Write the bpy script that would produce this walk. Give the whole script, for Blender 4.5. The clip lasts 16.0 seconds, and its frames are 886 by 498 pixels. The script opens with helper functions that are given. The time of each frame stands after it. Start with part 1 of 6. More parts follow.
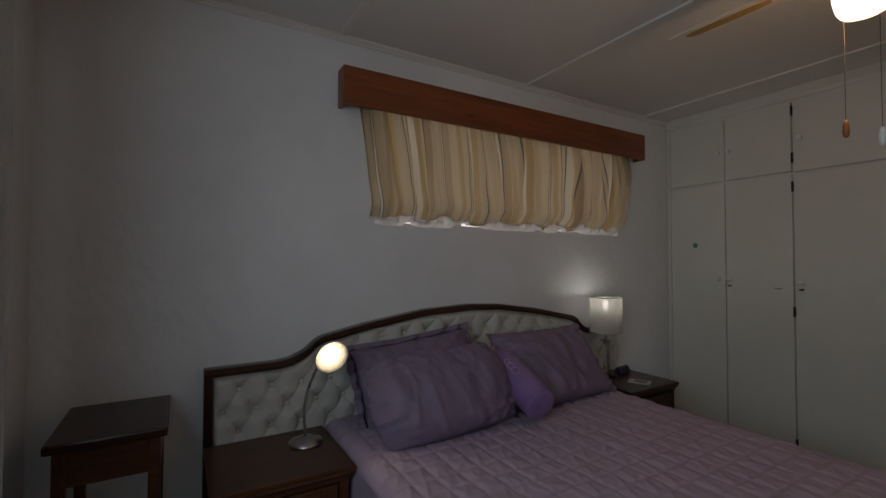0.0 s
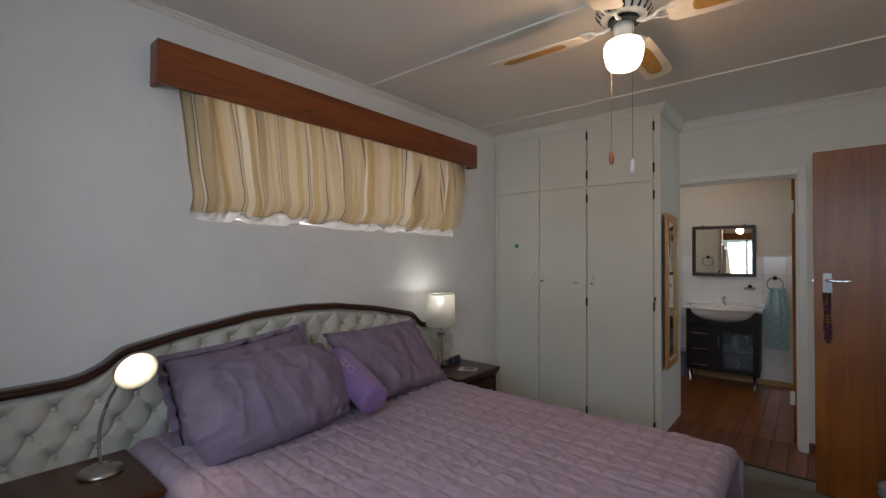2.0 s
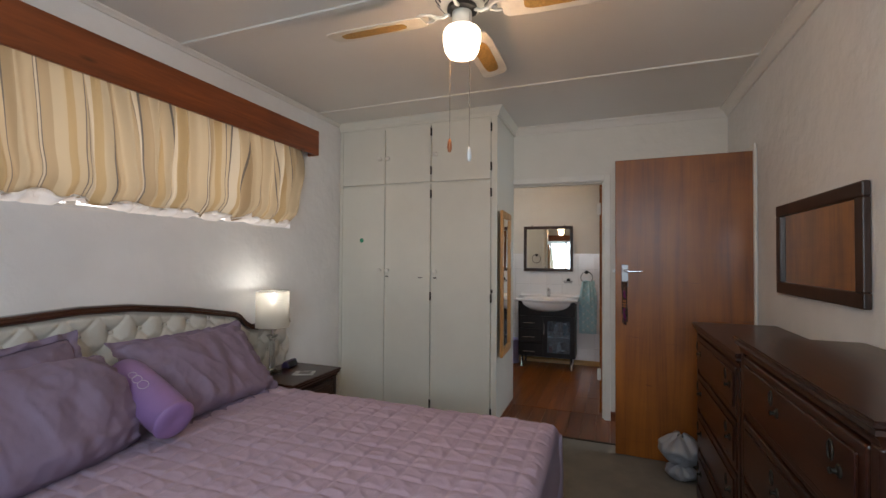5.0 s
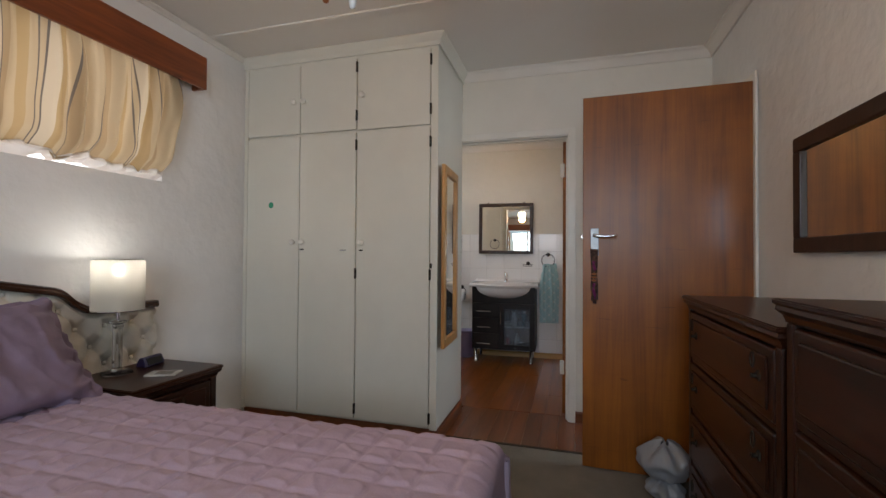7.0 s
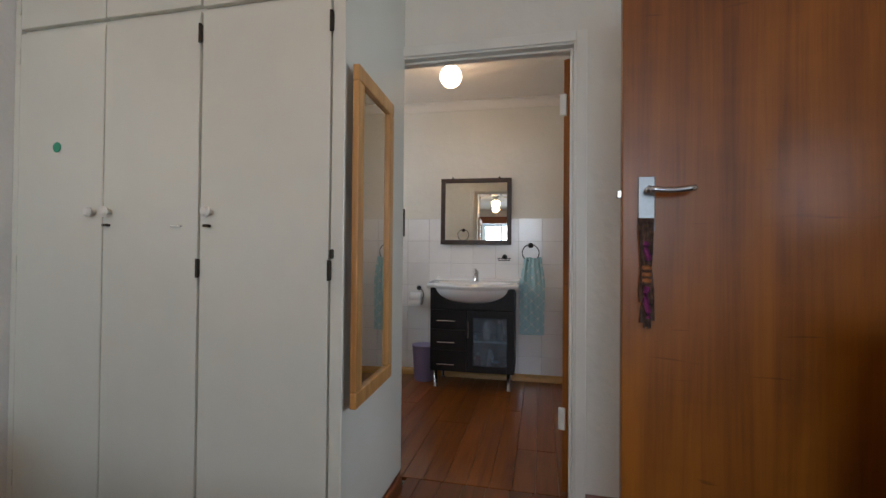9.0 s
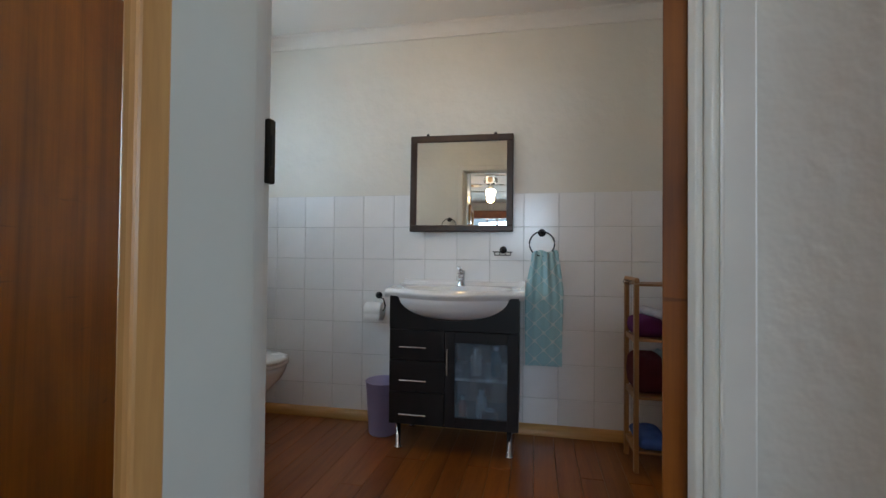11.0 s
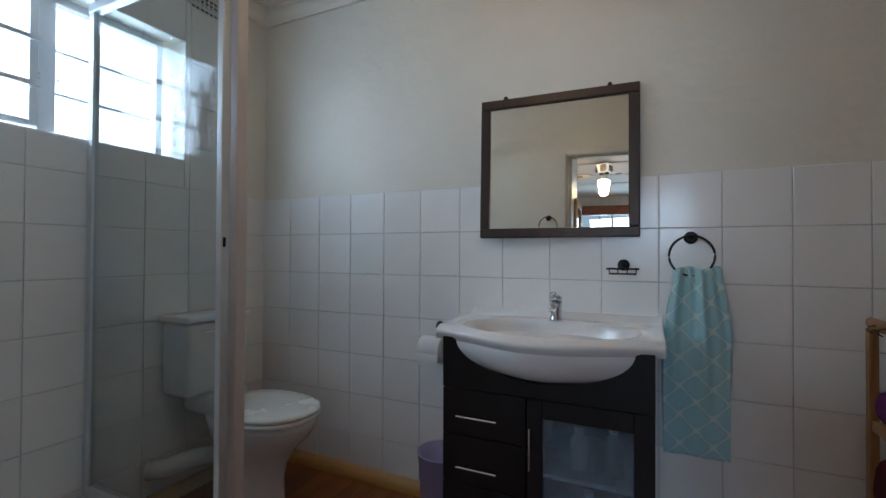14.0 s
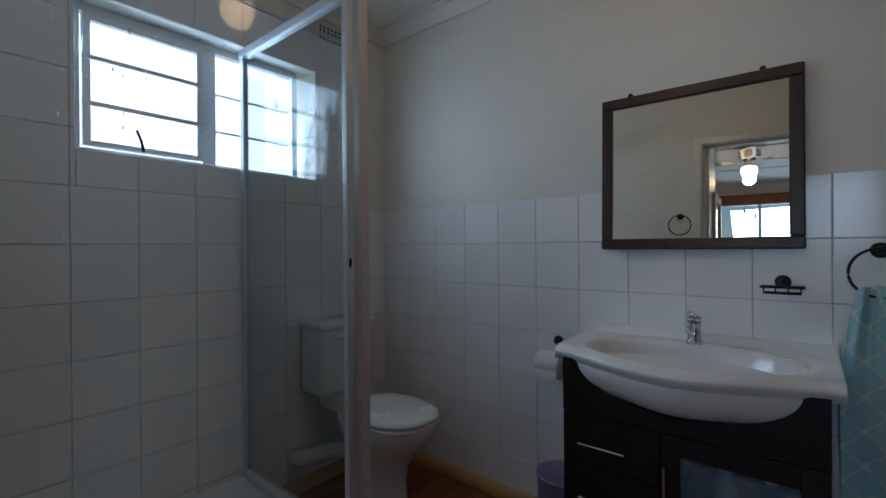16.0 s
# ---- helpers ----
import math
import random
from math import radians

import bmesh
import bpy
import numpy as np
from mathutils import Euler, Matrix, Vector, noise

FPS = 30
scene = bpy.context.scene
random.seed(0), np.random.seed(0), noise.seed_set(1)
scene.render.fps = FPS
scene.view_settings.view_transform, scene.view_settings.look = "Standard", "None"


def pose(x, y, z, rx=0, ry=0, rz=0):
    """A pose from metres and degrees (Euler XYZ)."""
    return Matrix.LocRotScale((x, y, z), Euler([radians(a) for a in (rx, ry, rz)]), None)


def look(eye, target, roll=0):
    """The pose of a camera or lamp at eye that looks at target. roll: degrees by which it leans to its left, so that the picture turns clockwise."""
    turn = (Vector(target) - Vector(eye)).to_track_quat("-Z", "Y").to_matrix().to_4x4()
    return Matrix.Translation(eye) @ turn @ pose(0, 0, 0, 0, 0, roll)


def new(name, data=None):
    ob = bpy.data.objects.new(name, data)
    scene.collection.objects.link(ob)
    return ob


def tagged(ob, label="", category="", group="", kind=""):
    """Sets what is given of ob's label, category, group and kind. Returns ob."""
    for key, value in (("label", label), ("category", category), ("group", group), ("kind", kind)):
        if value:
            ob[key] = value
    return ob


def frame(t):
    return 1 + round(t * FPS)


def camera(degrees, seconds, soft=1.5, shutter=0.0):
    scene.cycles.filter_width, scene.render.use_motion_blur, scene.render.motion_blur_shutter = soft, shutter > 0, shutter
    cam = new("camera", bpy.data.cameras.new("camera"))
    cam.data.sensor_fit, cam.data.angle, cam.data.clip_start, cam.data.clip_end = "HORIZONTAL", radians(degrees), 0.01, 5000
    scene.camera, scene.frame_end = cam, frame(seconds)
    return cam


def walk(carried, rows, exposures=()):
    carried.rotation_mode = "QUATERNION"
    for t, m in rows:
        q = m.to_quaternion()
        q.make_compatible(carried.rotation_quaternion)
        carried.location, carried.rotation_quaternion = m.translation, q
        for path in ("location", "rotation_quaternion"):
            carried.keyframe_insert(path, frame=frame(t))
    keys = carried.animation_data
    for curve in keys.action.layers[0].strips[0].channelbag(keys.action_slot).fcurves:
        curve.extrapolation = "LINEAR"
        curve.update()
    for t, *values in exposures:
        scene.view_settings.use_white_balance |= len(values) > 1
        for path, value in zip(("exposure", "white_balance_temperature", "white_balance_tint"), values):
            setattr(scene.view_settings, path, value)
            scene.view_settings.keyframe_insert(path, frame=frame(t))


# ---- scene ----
cam = camera(90.8, 16.0)
PATH = [
    (0, (-6.115, -0.300, 1.388), (-5.088, 1.415, 1.438), 0.1),
    (0.5, (-6.112, -0.350, 1.400), (-4.974, 1.293, 1.436), 0.5),
    (1, (-6.125, -0.374, 1.401), (-4.852, 1.169, 1.439), 0.3),
    (1.5, (-6.118, -0.387, 1.398), (-4.715, 1.038, 1.438), 0.3),
    (2, (-6.087, -0.386, 1.406), (-4.553, 0.897, 1.441), 0.3),
    (2.5, (-6.059, -0.391, 1.408), (-4.411, 0.742, 1.440), 0.3),
    (3, (-6.022, -0.398, 1.401), (-4.292, 0.605, 1.434), 0.4),
    (3.5, (-5.989, -0.394, 1.392), (-4.198, 0.496, 1.428), 0.3),
    (6, (-5.708, -0.361, 1.292), (-3.813, 0.280, 1.326), 0.4),
    (6.5, (-5.451, -0.361, 1.230), (-3.542, 0.235, 1.259), 0.3),
    (7, (-5.175, -0.341, 1.162), (-3.254, 0.217, 1.194), 0.4),
    (7.5, (-4.889, -0.308, 1.153), (-2.953, 0.195, 1.179), 0.4),
    (8, (-4.566, -0.286, 1.141), (-2.620, 0.174, 1.166), 0.3),
    (8.5, (-4.249, -0.236, 1.109), (-2.299, 0.209, 1.134), 0.4),
    (9, (-3.925, -0.190, 1.102), (-1.974, 0.248, 1.126), 0.5),
    (11.5, (-2.416, -0.033, 1.030), (-0.456, 0.365, 1.071), 0.6),
    (12, (-2.204, -0.005, 1.026), (-0.239, 0.363, 1.067), 0.5),
    (12.5, (-2.038, -0.015, 1.056), (-0.077, 0.380, 1.082), 0.5),
    (13, (-1.925, 0.024, 1.073), (0.010, 0.526, 1.104), 0.4),
    (13.5, (-1.858, 0.024, 1.104), (0.020, 0.712, 1.125), 0.3),
    (14, (-1.840, 0.008, 1.122), (-0.046, 0.889, 1.145), 0.3),
    (14.5, (-1.833, 0.003, 1.131), (-0.131, 1.055, 1.164), 0.5),
    (15, (-1.828, 0.022, 1.151), (-0.200, 1.183, 1.176), 0.2),
    (15.5, (-1.840, 0.037, 1.183), (-0.264, 1.268, 1.190), -0.2),
    (16, (-1.820, 0.034, 1.201), (-0.306, 1.340, 1.197), -0.4),
]
# seconds, stops, kelvin, tint
EXPOSURES = [(0.0, -1.60, 7150, 21), (0.5, -0.50, 7150, 21), (1.0, -0.46, 7050, 20), (2.5, -0.50, 7150, 21), (3.5, -0.25, 7250, 22), (6.0, 0.03, 7300, 22), (9.0, 0.20, 6950, 20), (11.5, 0.36, 6150, 13), (12.5, 0.40, 6050, 13), (13.5, 0.16, 5950, 13), (14.5, -0.24, 5800, 13), (16.0, -0.76, 5650, 13)]
walk(cam, [(t, look(eye, at, roll)) for t, eye, at, roll in PATH], exposures=EXPOSURES)

# ---- world and light ----
sky_world = bpy.data.worlds.new("sky")
scene.world = sky_world
sky_world.use_nodes = True
wn = sky_world.node_tree
sky = wn.nodes.new("ShaderNodeTexSky")
sky.sky_type = "NISHITA"
sky.sun_disc = False
sky.sun_elevation = radians(55)
sky.sun_rotation = radians(20)
wn.links.new(sky.outputs[0], wn.nodes["Background"].inputs[0])
wn.nodes["Background"].inputs[1].default_value = 0.12

sun = new("sun", bpy.data.lights.new("sun", "SUN"))
sun.data.energy = 3.0
sun.data.angle = radians(0.5)
sun.data.color = (1.0, 0.95, 0.88)
sun.matrix_world = look((-3, 30, 40), (-3, 0, 0))


def area_lamp(name, eye, target, w, h, power, col):
    d = bpy.data.lights.new(name, "AREA")
    d.shape, d.size, d.size_y, d.energy, d.color = "RECTANGLE", w, h, power, col
    ob = new(name, d)
    ob.matrix_world = look(eye, target)
    return ob


def point_lamp(name, at, power, col, radius):
    d = bpy.data.lights.new(name, "POINT")
    d.energy, d.color, d.shadow_soft_size = power, col, radius
    ob = new(name, d)
    ob.location = at
    return ob


DAY = (0.60, 0.82, 1.0)
area_lamp("daylight_west", (-6.90, -0.27, 1.70), (-0.90, 2.15, 0.2), 1.50, 1.00, 43, DAY)
area_lamp("daylight_high", (-4.24, 2.16, 1.93), (-4.26, 0, 1.8), 2.0, 0.62, 3.0, (1.0, 0.96, 0.88))
area_lamp("daylight_bath", (-1.0, 2.20, 1.84), (-0.85, 0, 0.9), 0.90, 0.52, 12.0, DAY)
# added lamp in an unseen opening; it lights the passage behind the door
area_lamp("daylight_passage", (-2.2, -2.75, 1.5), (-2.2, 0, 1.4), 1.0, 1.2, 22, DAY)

# ---- materials ----


def nodes_of(name):
    m = bpy.data.materials.new(name)
    m.use_nodes = True
    return m, m.node_tree, m.node_tree.nodes["Principled BSDF"]


def add(nt, kind, **values):
    n = nt.nodes.new(kind)
    for k, v in values.items():
        n.inputs[k].default_value = v
    return n


def coords(nt, scale=(1, 1, 1), rot=(0, 0, 0)):
    tc = nt.nodes.new("ShaderNodeTexCoord")
    mp = nt.nodes.new("ShaderNodeMapping")
    mp.inputs["Scale"].default_value = scale
    mp.inputs["Rotation"].default_value = rot
    nt.links.new(tc.outputs["Object"], mp.inputs["Vector"])
    return mp.outputs[0]


def ramp(nt, fac, stops):
    r = nt.nodes.new("ShaderNodeValToRGB")
    while len(r.color_ramp.elements) < len(stops):
        r.color_ramp.elements.new(0.5)
    for e, (p, c) in zip(r.color_ramp.elements, stops):
        e.position, e.color = p, (*c, 1)
    nt.links.new(fac, r.inputs[0])
    return r.outputs[0]


def bump(nt, b, height, strength, dist):
    n = add(nt, "ShaderNodeBump", Strength=strength, Distance=dist)
    nt.links.new(height, n.inputs["Height"])
    nt.links.new(n.outputs[0], b.inputs["Normal"])


def shade(c, k):
    return tuple(min(1.0, v * k) for v in c)


def plain(name, col, rough=0.5, metal=0.0, spread=0.12, scale=6.0, fine=120.0, relief=0.1, depth=0.002, coat=0.0, per_object=0.0, scale3=(1, 1, 1)):
    m, nt, b = nodes_of(name)
    v = coords(nt, scale3)
    n1 = add(nt, "ShaderNodeTexNoise", Scale=scale, Detail=5.0, Roughness=0.6)
    n2 = add(nt, "ShaderNodeTexNoise", Scale=fine, Detail=3.0)
    nt.links.new(v, n1.inputs["Vector"])
    nt.links.new(v, n2.inputs["Vector"])
    c = ramp(nt, n1.outputs[0], [(0.3, shade(col, 1 - spread)), (0.7, shade(col, 1 + spread * 0.6))])
    if per_object:
        info = nt.nodes.new("ShaderNodeObjectInfo")
        hsv = nt.nodes.new("ShaderNodeHueSaturation")
        mul = nt.nodes.new("ShaderNodeMapRange")
        mul.inputs["To Min"].default_value, mul.inputs["To Max"].default_value = 1 - per_object, 1 + per_object
        nt.links.new(info.outputs["Random"], mul.inputs[0])
        nt.links.new(mul.outputs[0], hsv.inputs["Value"])
        nt.links.new(c, hsv.inputs["Color"])
        c = hsv.outputs[0]
    nt.links.new(c, b.inputs["Base Color"])
    b.inputs["Roughness"].default_value = rough
    b.inputs["Metallic"].default_value = metal
    b.inputs["Coat Weight"].default_value = coat
    b.inputs["Coat Roughness"].default_value = 0.15
    rr = add(nt, "ShaderNodeMapRange")
    rr.inputs["To Min"].default_value, rr.inputs["To Max"].default_value = max(0.02, rough - 0.08), min(1, rough + 0.1)
    nt.links.new(n1.outputs[0], rr.inputs[0])
    nt.links.new(rr.outputs[0], b.inputs["Roughness"])
    if relief:
        bump(nt, b, n2.outputs[0], relief, depth)
    return m


def wood(name, dark, light, along="z", rough=0.35, scale=1.0, coat=0.0, knots=False, per_object=0.0, streak=14.0):
    m, nt, b = nodes_of(name)
    st = {"x": (1.2, streak, streak), "y": (streak, 1.2, streak), "z": (streak, streak, 1.2)}[along]
    v = coords(nt, tuple(s * scale for s in st))
    info = nt.nodes.new("ShaderNodeObjectInfo")
    off = nt.nodes.new("ShaderNodeVectorMath")
    off.operation = "MULTIPLY_ADD"
    off.inputs[1].default_value = (37, 11, 23)
    nt.links.new(info.outputs["Random"], off.inputs[0])
    nt.links.new(v, off.inputs[2])
    n1 = add(nt, "ShaderNodeTexNoise", Scale=1.0, Detail=6.0, Roughness=0.65, Distortion=0.6)
    nt.links.new(off.outputs[0], n1.inputs["Vector"])
    n2 = add(nt, "ShaderNodeTexNoise", Scale=6.0, Detail=4.0)
    nt.links.new(off.outputs[0], n2.inputs["Vector"])
    mixf = nt.nodes.new("ShaderNodeMath")
    mixf.operation = "MULTIPLY_ADD"
    mixf.inputs[1].default_value = 0.25
    nt.links.new(n2.outputs[0], mixf.inputs[0])
    nt.links.new(n1.outputs[0], mixf.inputs[2])
    mid = tuple((a + c) / 2 for a, c in zip(dark, light))
    c = ramp(nt, mixf.outputs[0], [(0.42, dark), (0.62, mid), (0.82, light)])
    if knots:
        kv = coords(nt, {"x": (1.6, 5, 5), "y": (5, 1.6, 5), "z": (3.2, 3.2, 1.5)}[along])
        vo = nt.nodes.new("ShaderNodeTexVoronoi")
        vo.inputs["Scale"].default_value = 1.3
        nt.links.new(kv, vo.inputs["Vector"])
        kr = ramp(nt, vo.outputs["Distance"], [(0.03, (0.25, 0.2, 0.17)), (0.10, (1, 1, 1))])
        mx = nt.nodes.new("ShaderNodeMixRGB")
        mx.blend_type = "MULTIPLY"
        mx.inputs[0].default_value = 0.8
        nt.links.new(c, mx.inputs[1])
        nt.links.new(kr, mx.inputs[2])
        c = mx.outputs[0]
    if per_object:
        hsv = nt.nodes.new("ShaderNodeHueSaturation")
        mul = nt.nodes.new("ShaderNodeMapRange")
        mul.inputs["To Min"].default_value, mul.inputs["To Max"].default_value = 1 - per_object, 1 + per_object
        nt.links.new(info.outputs["Random"], mul.inputs[0])
        nt.links.new(mul.outputs[0], hsv.inputs["Value"])
        nt.links.new(c, hsv.inputs["Color"])
        c = hsv.outputs[0]
    nt.links.new(c, b.inputs["Base Color"])
    b.inputs["Roughness"].default_value = rough
    b.inputs["Coat Weight"].default_value = coat
    b.inputs["Coat Roughness"].default_value = 0.2
    bump(nt, b, n2.outputs[0], 0.12, 0.001)
    return m


def glowing(name, col, strength):
    m, nt, b = nodes_of(name)
    b.inputs["Base Color"].default_value = (*col, 1)
    b.inputs["Roughness"].default_value = 0.3
    b.inputs["Emission Color"].default_value = (*col, 1)
    b.inputs["Emission Strength"].default_value = strength
    return m


def clear_glass(name, tint=(1, 1, 1), rough=0.0, gloss=0.12):
    m, nt, b = nodes_of(name)
    nt.nodes.remove(b)
    out = nt.nodes["Material Output"]
    tr = nt.nodes.new("ShaderNodeBsdfTransparent")
    tr.inputs[0].default_value = (*tint, 1)
    gl = nt.nodes.new("ShaderNodeBsdfGlossy")
    gl.inputs["Roughness"].default_value = rough
    lw = nt.nodes.new("ShaderNodeLayerWeight")
    lw.inputs[0].default_value = 0.5
    pw = nt.nodes.new("ShaderNodeMath")
    pw.operation = "POWER"
    pw.inputs[1].default_value = 4.0
    nt.links.new(lw.outputs["Facing"], pw.inputs[0])
    fr = nt.nodes.new("ShaderNodeMapRange")
    fr.inputs["To Min"].default_value, fr.inputs["To Max"].default_value = 0.018, 0.6
    nt.links.new(pw.outputs[0], fr.inputs[0])
    mx = nt.nodes.new("ShaderNodeMixShader")
    nt.links.new(fr.outputs[0], mx.inputs[0])
    nt.links.new(tr.outputs[0], mx.inputs[1])
    nt.links.new(gl.outputs[0], mx.inputs[2])
    nt.links.new(mx.outputs[0], out.inputs[0])
    return m


def mirror_glass(name):
    m, nt, b = nodes_of(name)
    b.inputs["Base Color"].default_value = (0.82, 0.81, 0.75, 1)
    b.inputs["Metallic"].default_value = 1.0
    b.inputs["Roughness"].default_value = 0.01
    return m


WALL = plain("wall_paint", (0.78, 0.77, 0.75), 0.55, spread=0.08, scale=1.7, fine=15, relief=0.65, depth=0.012)
WALLCREAM = plain("cream_wall_paint", (0.76, 0.725, 0.645), 0.5, spread=0.06, scale=1.7, fine=15, relief=0.5, depth=0.010)
CEIL = plain("ceiling_paint", (0.80, 0.755, 0.69), 0.7, spread=0.04, scale=1.2, fine=60, relief=0.08)
TRIMW = plain("gloss_white_trim", (0.78, 0.75, 0.68), 0.32, spread=0.07, scale=4, fine=40, relief=0.1)
CREAM = plain("cream_cupboard_paint", (0.71, 0.69, 0.605), 0.33, spread=0.05, scale=2.5, fine=26, relief=0.10, depth=0.003)
BRASSY = plain("darkened_brass", (0.035, 0.028, 0.02), 0.5, 0.6)
DARKWOOD = wood("dark_mahogany", (0.009, 0.0026, 0.0012), (0.050, 0.0125, 0.0045), "x", 0.30, coat=0.12)
DARKWOODZ = wood("dark_mahogany_upright", (0.009, 0.0026, 0.0012), (0.045, 0.0115, 0.0042), "z", 0.30, coat=0.12)
STANDWOOD = wood("brown_stained_wood", (0.038, 0.011, 0.004), (0.125, 0.038, 0.012), "x", 0.28, coat=0.12)
HEADWOOD = wood("dark_headboard_wood", (0.02, 0.008, 0.004), (0.07, 0.024, 0.012), "x", 0.25, coat=0.3)
PELMET = wood("varnished_red_pine", (0.13, 0.028, 0.007), (0.30, 0.075, 0.018), "x", 0.35, knots=True, streak=16)


def veneer(name, dark, light):
    """Upright figured veneer: fine grain, broad bands, soft cross figure and small dark flecks."""
    m, nt, b = nodes_of(name)

    def layer(scale, detail, warp):
        n = add(nt, "ShaderNodeTexNoise", Scale=1.0, Detail=detail, Roughness=0.6, Distortion=warp)
        nt.links.new(coords(nt, scale), n.inputs["Vector"])
        return n.outputs[0]

    def weigh(a, k, c):
        n = nt.nodes.new("ShaderNodeMath")
        n.operation = "MULTIPLY_ADD"
        n.inputs[1].default_value = k
        nt.links.new(a, n.inputs[0])
        if c is None:
            n.inputs[2].default_value = 0.0
        else:
            nt.links.new(c, n.inputs[2])
        return n.outputs[0]
    fine, bands = layer((110, 110, 2.5), 4.0, 0.3), layer((5.5, 5.5, 0.45), 4.0, 1.6)
    cross, cloud = layer((5, 5, 22), 3.0, 0.8), layer((2.2, 2.2, 1.3), 3.0, 0.6)
    total = weigh(fine, 0.15, weigh(bands, 0.44, weigh(cross, 0.05, weigh(cloud, 0.36, None))))
    mid = tuple((a * 0.5 + c * 0.5) for a, c in zip(dark, light))
    col = ramp(nt, total, [(0.36, dark), (0.50, mid), (0.64, light)])
    fleck = ramp(nt, layer((3, 3, 34), 2.0, 1.0), [(0.24, (0.45, 0.38, 0.34)), (0.31, (1, 1, 1))])
    mx = nt.nodes.new("ShaderNodeMixRGB")
    mx.blend_type = "MULTIPLY"
    mx.inputs[0].default_value = 0.7
    nt.links.new(col, mx.inputs[1])
    nt.links.new(fleck, mx.inputs[2])
    nt.links.new(mx.outputs[0], b.inputs["Base Color"])
    b.inputs["Roughness"].default_value = 0.40
    b.inputs["Coat Weight"].default_value = 0.12
    b.inputs["Coat Roughness"].default_value = 0.22
    bump(nt, b, fine, 0.08, 0.001)
    return m


DOORWOOD = veneer("varnished_veneer_door", (0.115, 0.026, 0.002), (0.37, 0.112, 0.007))
PINE = wood("honey_pine", (0.36, 0.15, 0.04), (0.62, 0.32, 0.11), "z", 0.35, knots=True)
SKIRT = wood("red_brown_skirting", (0.12, 0.035, 0.012), (0.26, 0.08, 0.03), "x", 0.35)
SKIRTY = wood("red_brown_skirting_y", (0.12, 0.035, 0.012), (0.26, 0.08, 0.03), "y", 0.35)
QUARTER = wood("yellow_pine_beading", (0.42, 0.22, 0.06), (0.62, 0.36, 0.12), "y", 0.4)
PLANK = wood("oiled_floor_plank", (0.16, 0.040, 0.006), (0.32, 0.098, 0.016), "x", 0.28, coat=0.25, per_object=0.17)
PLANKD = wood("dark_floor_plank", (0.09, 0.022, 0.005), (0.19, 0.050, 0.009), "x", 0.34, coat=0.12, per_object=0.2)
CARPET = plain("grey_beige_carpet", (0.20, 0.175, 0.14), 0.95, spread=0.2, scale=5, fine=420, relief=0.9, depth=0.004)
LILAC = plain("lilac_quilt_cotton", (0.395, 0.305, 0.385), 0.72, spread=0.06, scale=4, fine=110, relief=0.35, depth=0.004)
MAUVE = plain("mauve_pillow_cotton", (0.20, 0.15, 0.215), 0.75, spread=0.10, scale=7, fine=40, relief=0.35, depth=0.005)
VIOLET = plain("violet_satin", (0.26, 0.15, 0.33), 0.45, spread=0.08, scale=9, fine=50, relief=0.3, depth=0.004)
VELVET = plain("ivory_tufted_upholstery", (0.58, 0.55, 0.48), 0.55, spread=0.08, scale=6, fine=160, relief=0.2)
CHROME = plain("chrome", (0.75, 0.75, 0.76), 0.12, 1.0, spread=0.03, relief=0)
STEEL = plain("brushed_steel", (0.45, 0.43, 0.41), 0.28, 1.0, spread=0.05, relief=0.05)
ALU = plain("aluminium_frame", (0.66, 0.69, 0.72), 0.38, 0.35, spread=0.05, relief=0.03)
PINKALU = plain("pinkish_white_frame", (0.66, 0.60, 0.58), 0.4, 0.0, spread=0.04, relief=0.03)
BLACK = plain("black_iron", (0.012, 0.012, 0.013), 0.4, 0.4, spread=0.1, relief=0.05)
ESPRESSO = wood("espresso_laminate", (0.006, 0.0045, 0.0045), (0.013, 0.009, 0.009), "z", 0.42)
MIRFRAME = wood("dark_stained_frame", (0.018, 0.008, 0.005), (0.052, 0.021, 0.011), "z", 0.4)
PORCELAIN = plain("white_porcelain", (0.84, 0.84, 0.84), 0.08, spread=0.02, relief=0, coat=0.4)
PLASTIC = plain("white_plastic", (0.80, 0.80, 0.77), 0.25, spread=0.03, relief=0)
TILE = plain("white_glazed_tile", (0.87, 0.86, 0.85), 0.14, spread=0.03, scale=3, fine=14, relief=0.08, depth=0.004, per_object=0.035)
GROUT = plain("pale_grout", (0.66, 0.65, 0.63), 0.9, spread=0.2, scale=20)
GLASS = clear_glass("clear_glass", (0.985, 0.992, 0.99))
SMOKE = clear_glass("grey_tinted_glass", (0.84, 0.87, 0.87))
MIRROR = mirror_glass("mirror_silver")
# chrome plate with a dark reflection put into its base colour
PLATE = plain("dark_reflection_chrome", (0.22, 0.22, 0.22), 0.34, 1.0, spread=0.15, scale=25, relief=0.05)
for low in (DARKWOOD, DARKWOODZ, ESPRESSO, HEADWOOD):
    low.node_tree.nodes["Principled BSDF"].inputs["Specular IOR Level"].default_value = 0.32

# ---- building helpers ----


def mesh_of(name, bm, mat, smooth=False):
    me = bpy.data.meshes.new(name)
    bmesh.ops.recalc_face_normals(bm, faces=bm.faces)
    bm.to_mesh(me)
    bm.free()
    for mm in (mat if isinstance(mat, (list, tuple)) else [mat]):
        me.materials.append(mm)
    if smooth:
        for p in me.polygons:
            p.use_smooth = True
    return me


def part(name, bm, mat, parent=None, label="", smooth=False):
    ob = new(name, mesh_of(name, bm, mat, smooth))
    if parent is not None:
        ob.parent = parent
    if label:
        ob["label"] = label
    return ob


